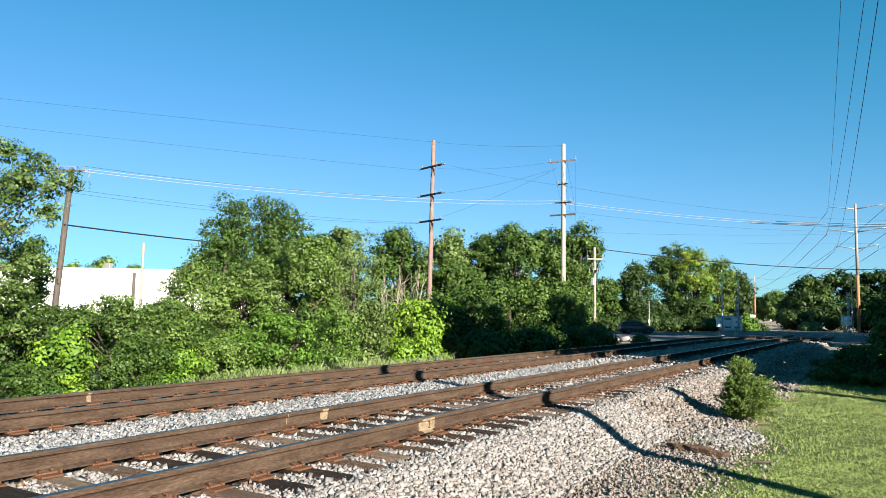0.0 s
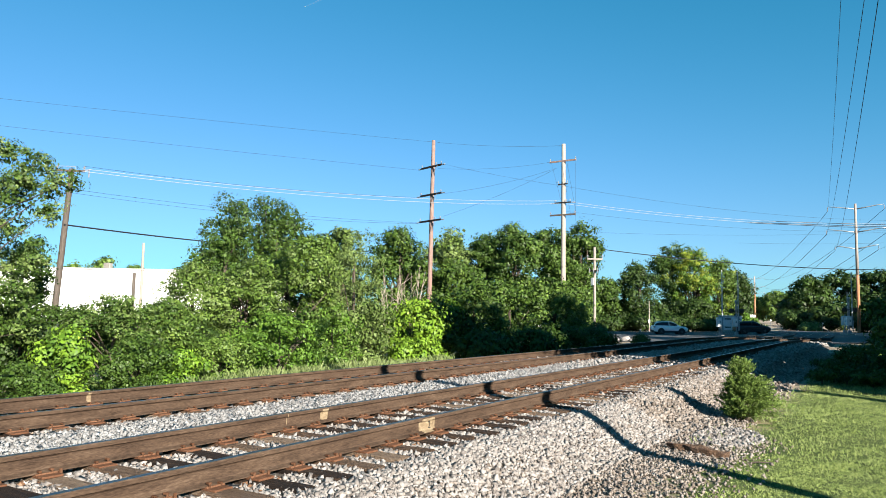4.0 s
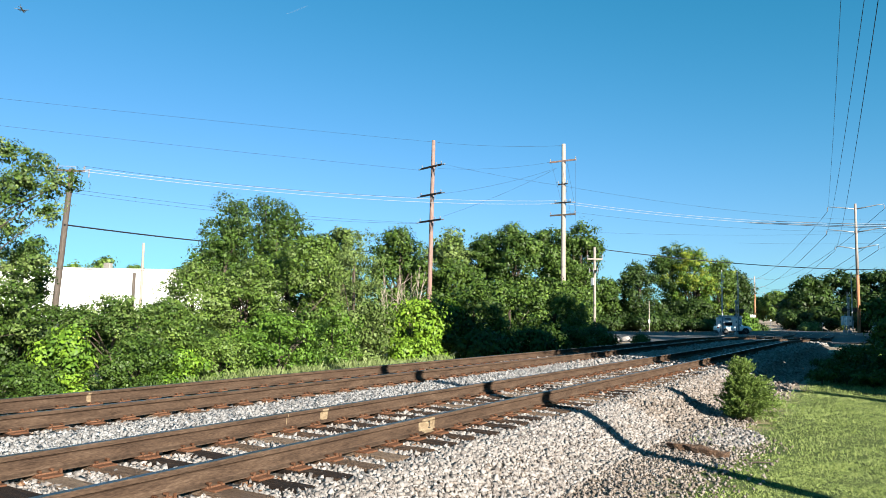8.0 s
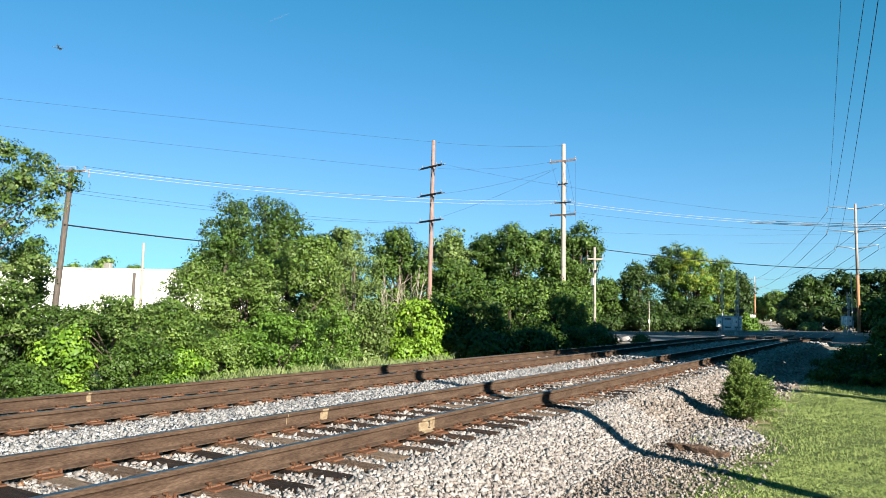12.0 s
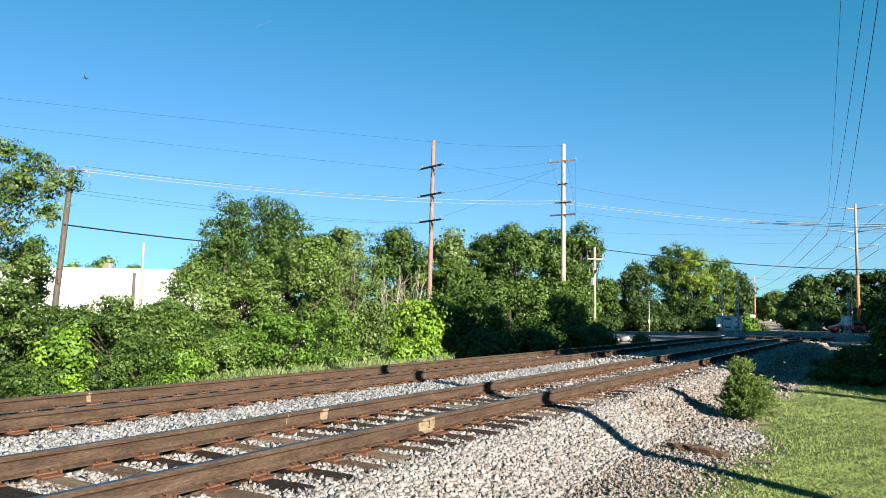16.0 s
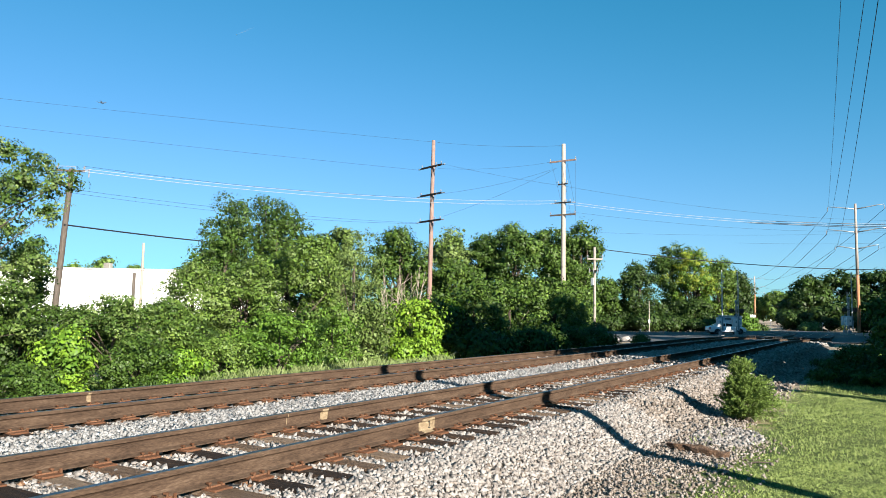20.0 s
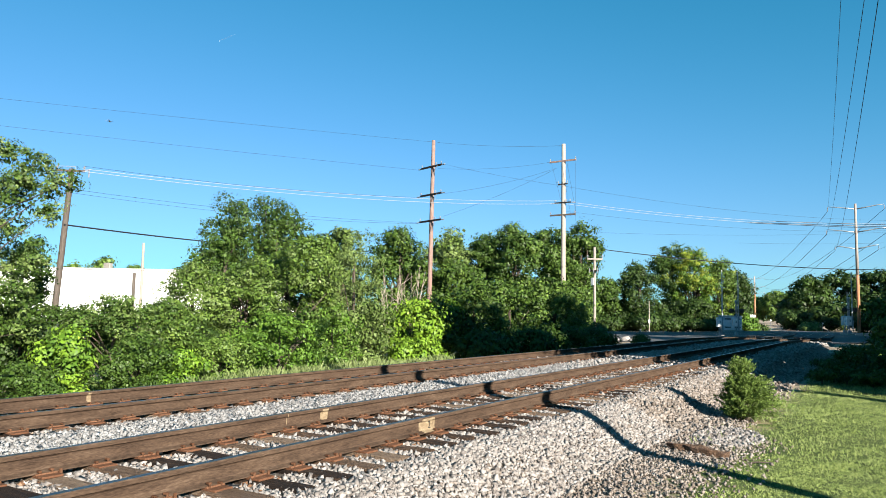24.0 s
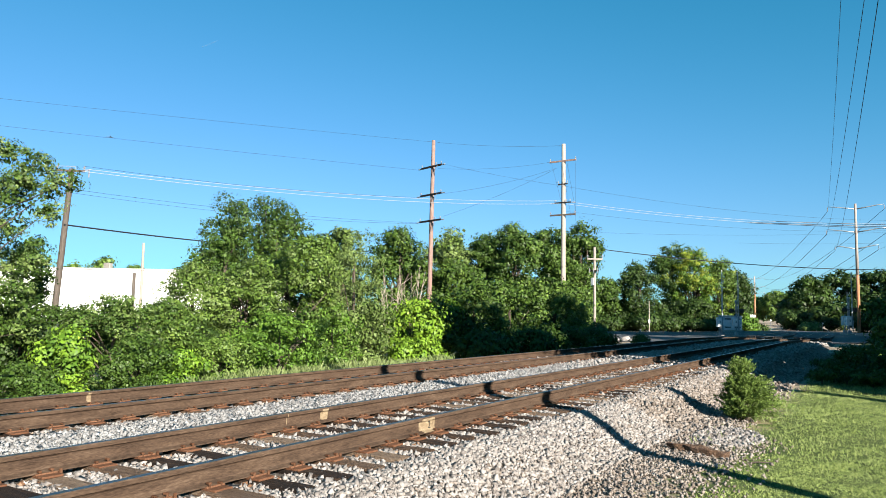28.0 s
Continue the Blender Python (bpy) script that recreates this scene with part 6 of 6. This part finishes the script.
def aircraft(name, label, span, paint):
    """A swept-wing jet, nose towards +x."""
    root = thing(name, label, "aircraft")
    s = span / 34.0
    m = Mesh()
    m.tube([(18.5 * s, 0, -0.3 * s), (17.5 * s, 0, 0), (14.5 * s, 0, 0.2 * s), (-9 * s, 0, 0.2 * s), (-16 * s, 0, 0.9 * s), (-18.8 * s, 0, 1.4 * s)], [0.2 * s, 1.1 * s, 1.95 * s, 1.95 * s, 1.0 * s, 0.25 * s], 12)
    part("fuselage", m, paint, root, smooth=True)

    def blade(pts, t):
        b = Mesh()
        b.add([(x, y, z + t) for x, y, z in pts] + [(x, y, z - t) for x, y, z in pts], [(0, 1, 2, 3), (7, 6, 5, 4), (0, 4, 5, 1), (1, 5, 6, 2), (2, 6, 7, 3), (3, 7, 4, 0)])
        return b
    for q in (-1, 1):
        part("wing", blade([(4.5 * s, q * 1.2 * s, -0.8 * s), (-3.2 * s, q * 17 * s, 0.9 * s), (-4.8 * s, q * 17 * s, 0.9 * s), (-3 * s, q * 1.2 * s, -0.8 * s)], 0.22 * s), paint, root)
        part("tailplane", blade([(-13.5 * s, q * 0.6 * s, 1.2 * s), (-17 * s, q * 6.2 * s, 1.7 * s), (-18.2 * s, q * 6.2 * s, 1.7 * s), (-17 * s, q * 0.6 * s, 1.2 * s)], 0.12 * s), paint, root)
        e = Mesh()
        e.tube([(5 * s, q * 5.7 * s, -2 * s), (4 * s, q * 5.7 * s, -2 * s), (0.5 * s, q * 5.7 * s, -1.9 * s)], [0.95 * s, 1.1 * s, 0.7 * s], 10)
        part("engine", e, paint, root)
    part("fin", blade([(-12.5 * s, -0.01, 2 * s), (-16.8 * s, 0, 8 * s), (-18.8 * s, 0, 8 * s), (-17.5 * s, 0.01, 2 * s)], 0.0 + 0.15 * s), paint, root)
    return root


def sky_traffic():
    # dark paint carries the shade on the side turned to the eye
    jet_grey = material("shaded_jet_paint", ((0.10, 0.11, 0.13), (0.16, 0.17, 0.19)), 0.2, 0.5, 0.1, 0, 10, 0.3, coords="object")
    jet = aircraft("airliner", "jet airliner flying away, its shade put into dark paint", 32.0, jet_grey)
    FLIGHTS.append((jet, ((0, -1332, 545, 700), (8, -1725, 905, 700), (11, -1851, 1048, 700), (17, -2120, 1335, 700), (20, -2275, 1477, 700), (25, -2531, 1684, 700), (28, -2708, 1807, 700))))
    high = aircraft("high_jet", "tiny high jet with a short white contrail", 7.0, SIGN_W)
    haze = material("thin_vapour", ((0.85, 0.87, 0.9), (0.95, 0.96, 0.98)), 0.02, 1.0, 0, 0, 10, 0.3, coords="object")
    n, link = haze.node_tree.nodes, haze.node_tree.links.new
    veil, clear = n.new("ShaderNodeMixShader"), n.new("ShaderNodeBsdfTransparent")
    veil.inputs[0].default_value = 0.045
    link(clear.outputs[0], veil.inputs[1])
    link(n["Principled BSDF"].outputs[0], veil.inputs[2])
    link(veil.outputs[0], n["Material Output"].inputs["Surface"])
    m = Mesh()
    m.tube([(-6, 0, 0), (-30, 0.5, 0), (-70, -0.5, 0), (-110, 1.0, 0), (-150, 0, 0)], [0.8, 2.4, 3.2, 3.0, 0.6], 8)
    part("contrail", m, haze, high, "thin fading white contrail", smooth=True)
    FLIGHTS.append((high, ((0, -2116, 2413, 1400), (8, -2376, 2459, 1400), (17, -2682, 2511, 1400), (28, -3085, 2562, 1400))))


def motions():
    for (root, wheels, r), w, sign, path, v0, v1 in CARS:
        ts, us = [p[0] for p in path], [p[1] for p in path]

        def spot(t):
            if t < ts[0]:
                return us[0] - sign * v0 * (ts[0] - t)
            if t > ts[-1]:
                return us[-1] + sign * v1 * (t - ts[-1])
            k = max(i for i in range(len(ts)) if ts[i] <= t) if t < ts[-1] else len(ts) - 2
            k = min(k, len(ts) - 2)
            # smooth curve through the rows
            slope = lambda i: (sign * v0 if i == 0 else sign * v1 if i == len(ts) - 1 else (us[i + 1] - us[i - 1]) / (ts[i + 1] - ts[i - 1]))
            h = ts[k + 1] - ts[k]
            s = (t - ts[k]) / h
            return ((1 + 2 * s) * (1 - s) ** 2 * us[k] + s * (1 - s) ** 2 * h * slope(k) + s * s * (3 - 2 * s) * us[k + 1] + s * s * (s - 1) * h * slope(k + 1))

        rows, roll = [], []
        times = sorted({0.0, 28.0} | {round(ts[0] - 3 + 0.1 * k, 1) for k in range(int((ts[-1] - ts[0] + 5) * 10)) if 0 < ts[0] - 3 + 0.1 * k < 28})
        for t in times:
            u = spot(t)
            p, q = on_road(u + 0.6, w), on_road(u - 0.6, w)
            p, q = (p, q) if sign > 0 else (q, p)
            fwd = (p - q).normalized()
            yaw, pitch = math.atan2(fwd.y, fwd.x), -math.asin(fwd.z)
            rows.append((t, Matrix.Translation(on_road(u, w) + Vector((0, 0, 0.004))) @ Euler((0, pitch, yaw)).to_matrix().to_4x4()))
        walk(root, rows)
        inner = [k / 30 for k in range(round((ts[0] - 0.6) * 30), round((ts[-1] + 0.4) * 30)) if k >= 0]
        for ob, x, y in wheels:
            base = spot(inner[0])
            spin = [(0.0, 0.0)] if inner[0] > 0 else []
            spin += [(t, sign * (spot(t) - base) / r) for t in inner]
            spin += [(28.0, spin[-1][1])]
            walk(ob, [(t, Matrix.Translation((x, y, r)) @ Matrix.Rotation(a, 4, "Y")) for t, a in spin])
    for root, rows in FLIGHTS:
        d = Vector(rows[-1][1:]) - Vector(rows[0][1:])
        turn = Matrix.Rotation(math.atan2(d.y, d.x), 4, "Z")
        walk(root, [(t, Matrix.Translation((x, y, z)) @ turn) for t, x, y, z in rows])


# ---- build ----
ground_sheet()
road_and_crossing()
white_building()
hedge_row()
back_trees()
far_trees()
woods_behind()
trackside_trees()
shade_growth()
juniper()
poles_and_wires()
crossing()
cars()
sky_traffic()
trackside_bits()
grasses()
ballast()
railway()
motions()
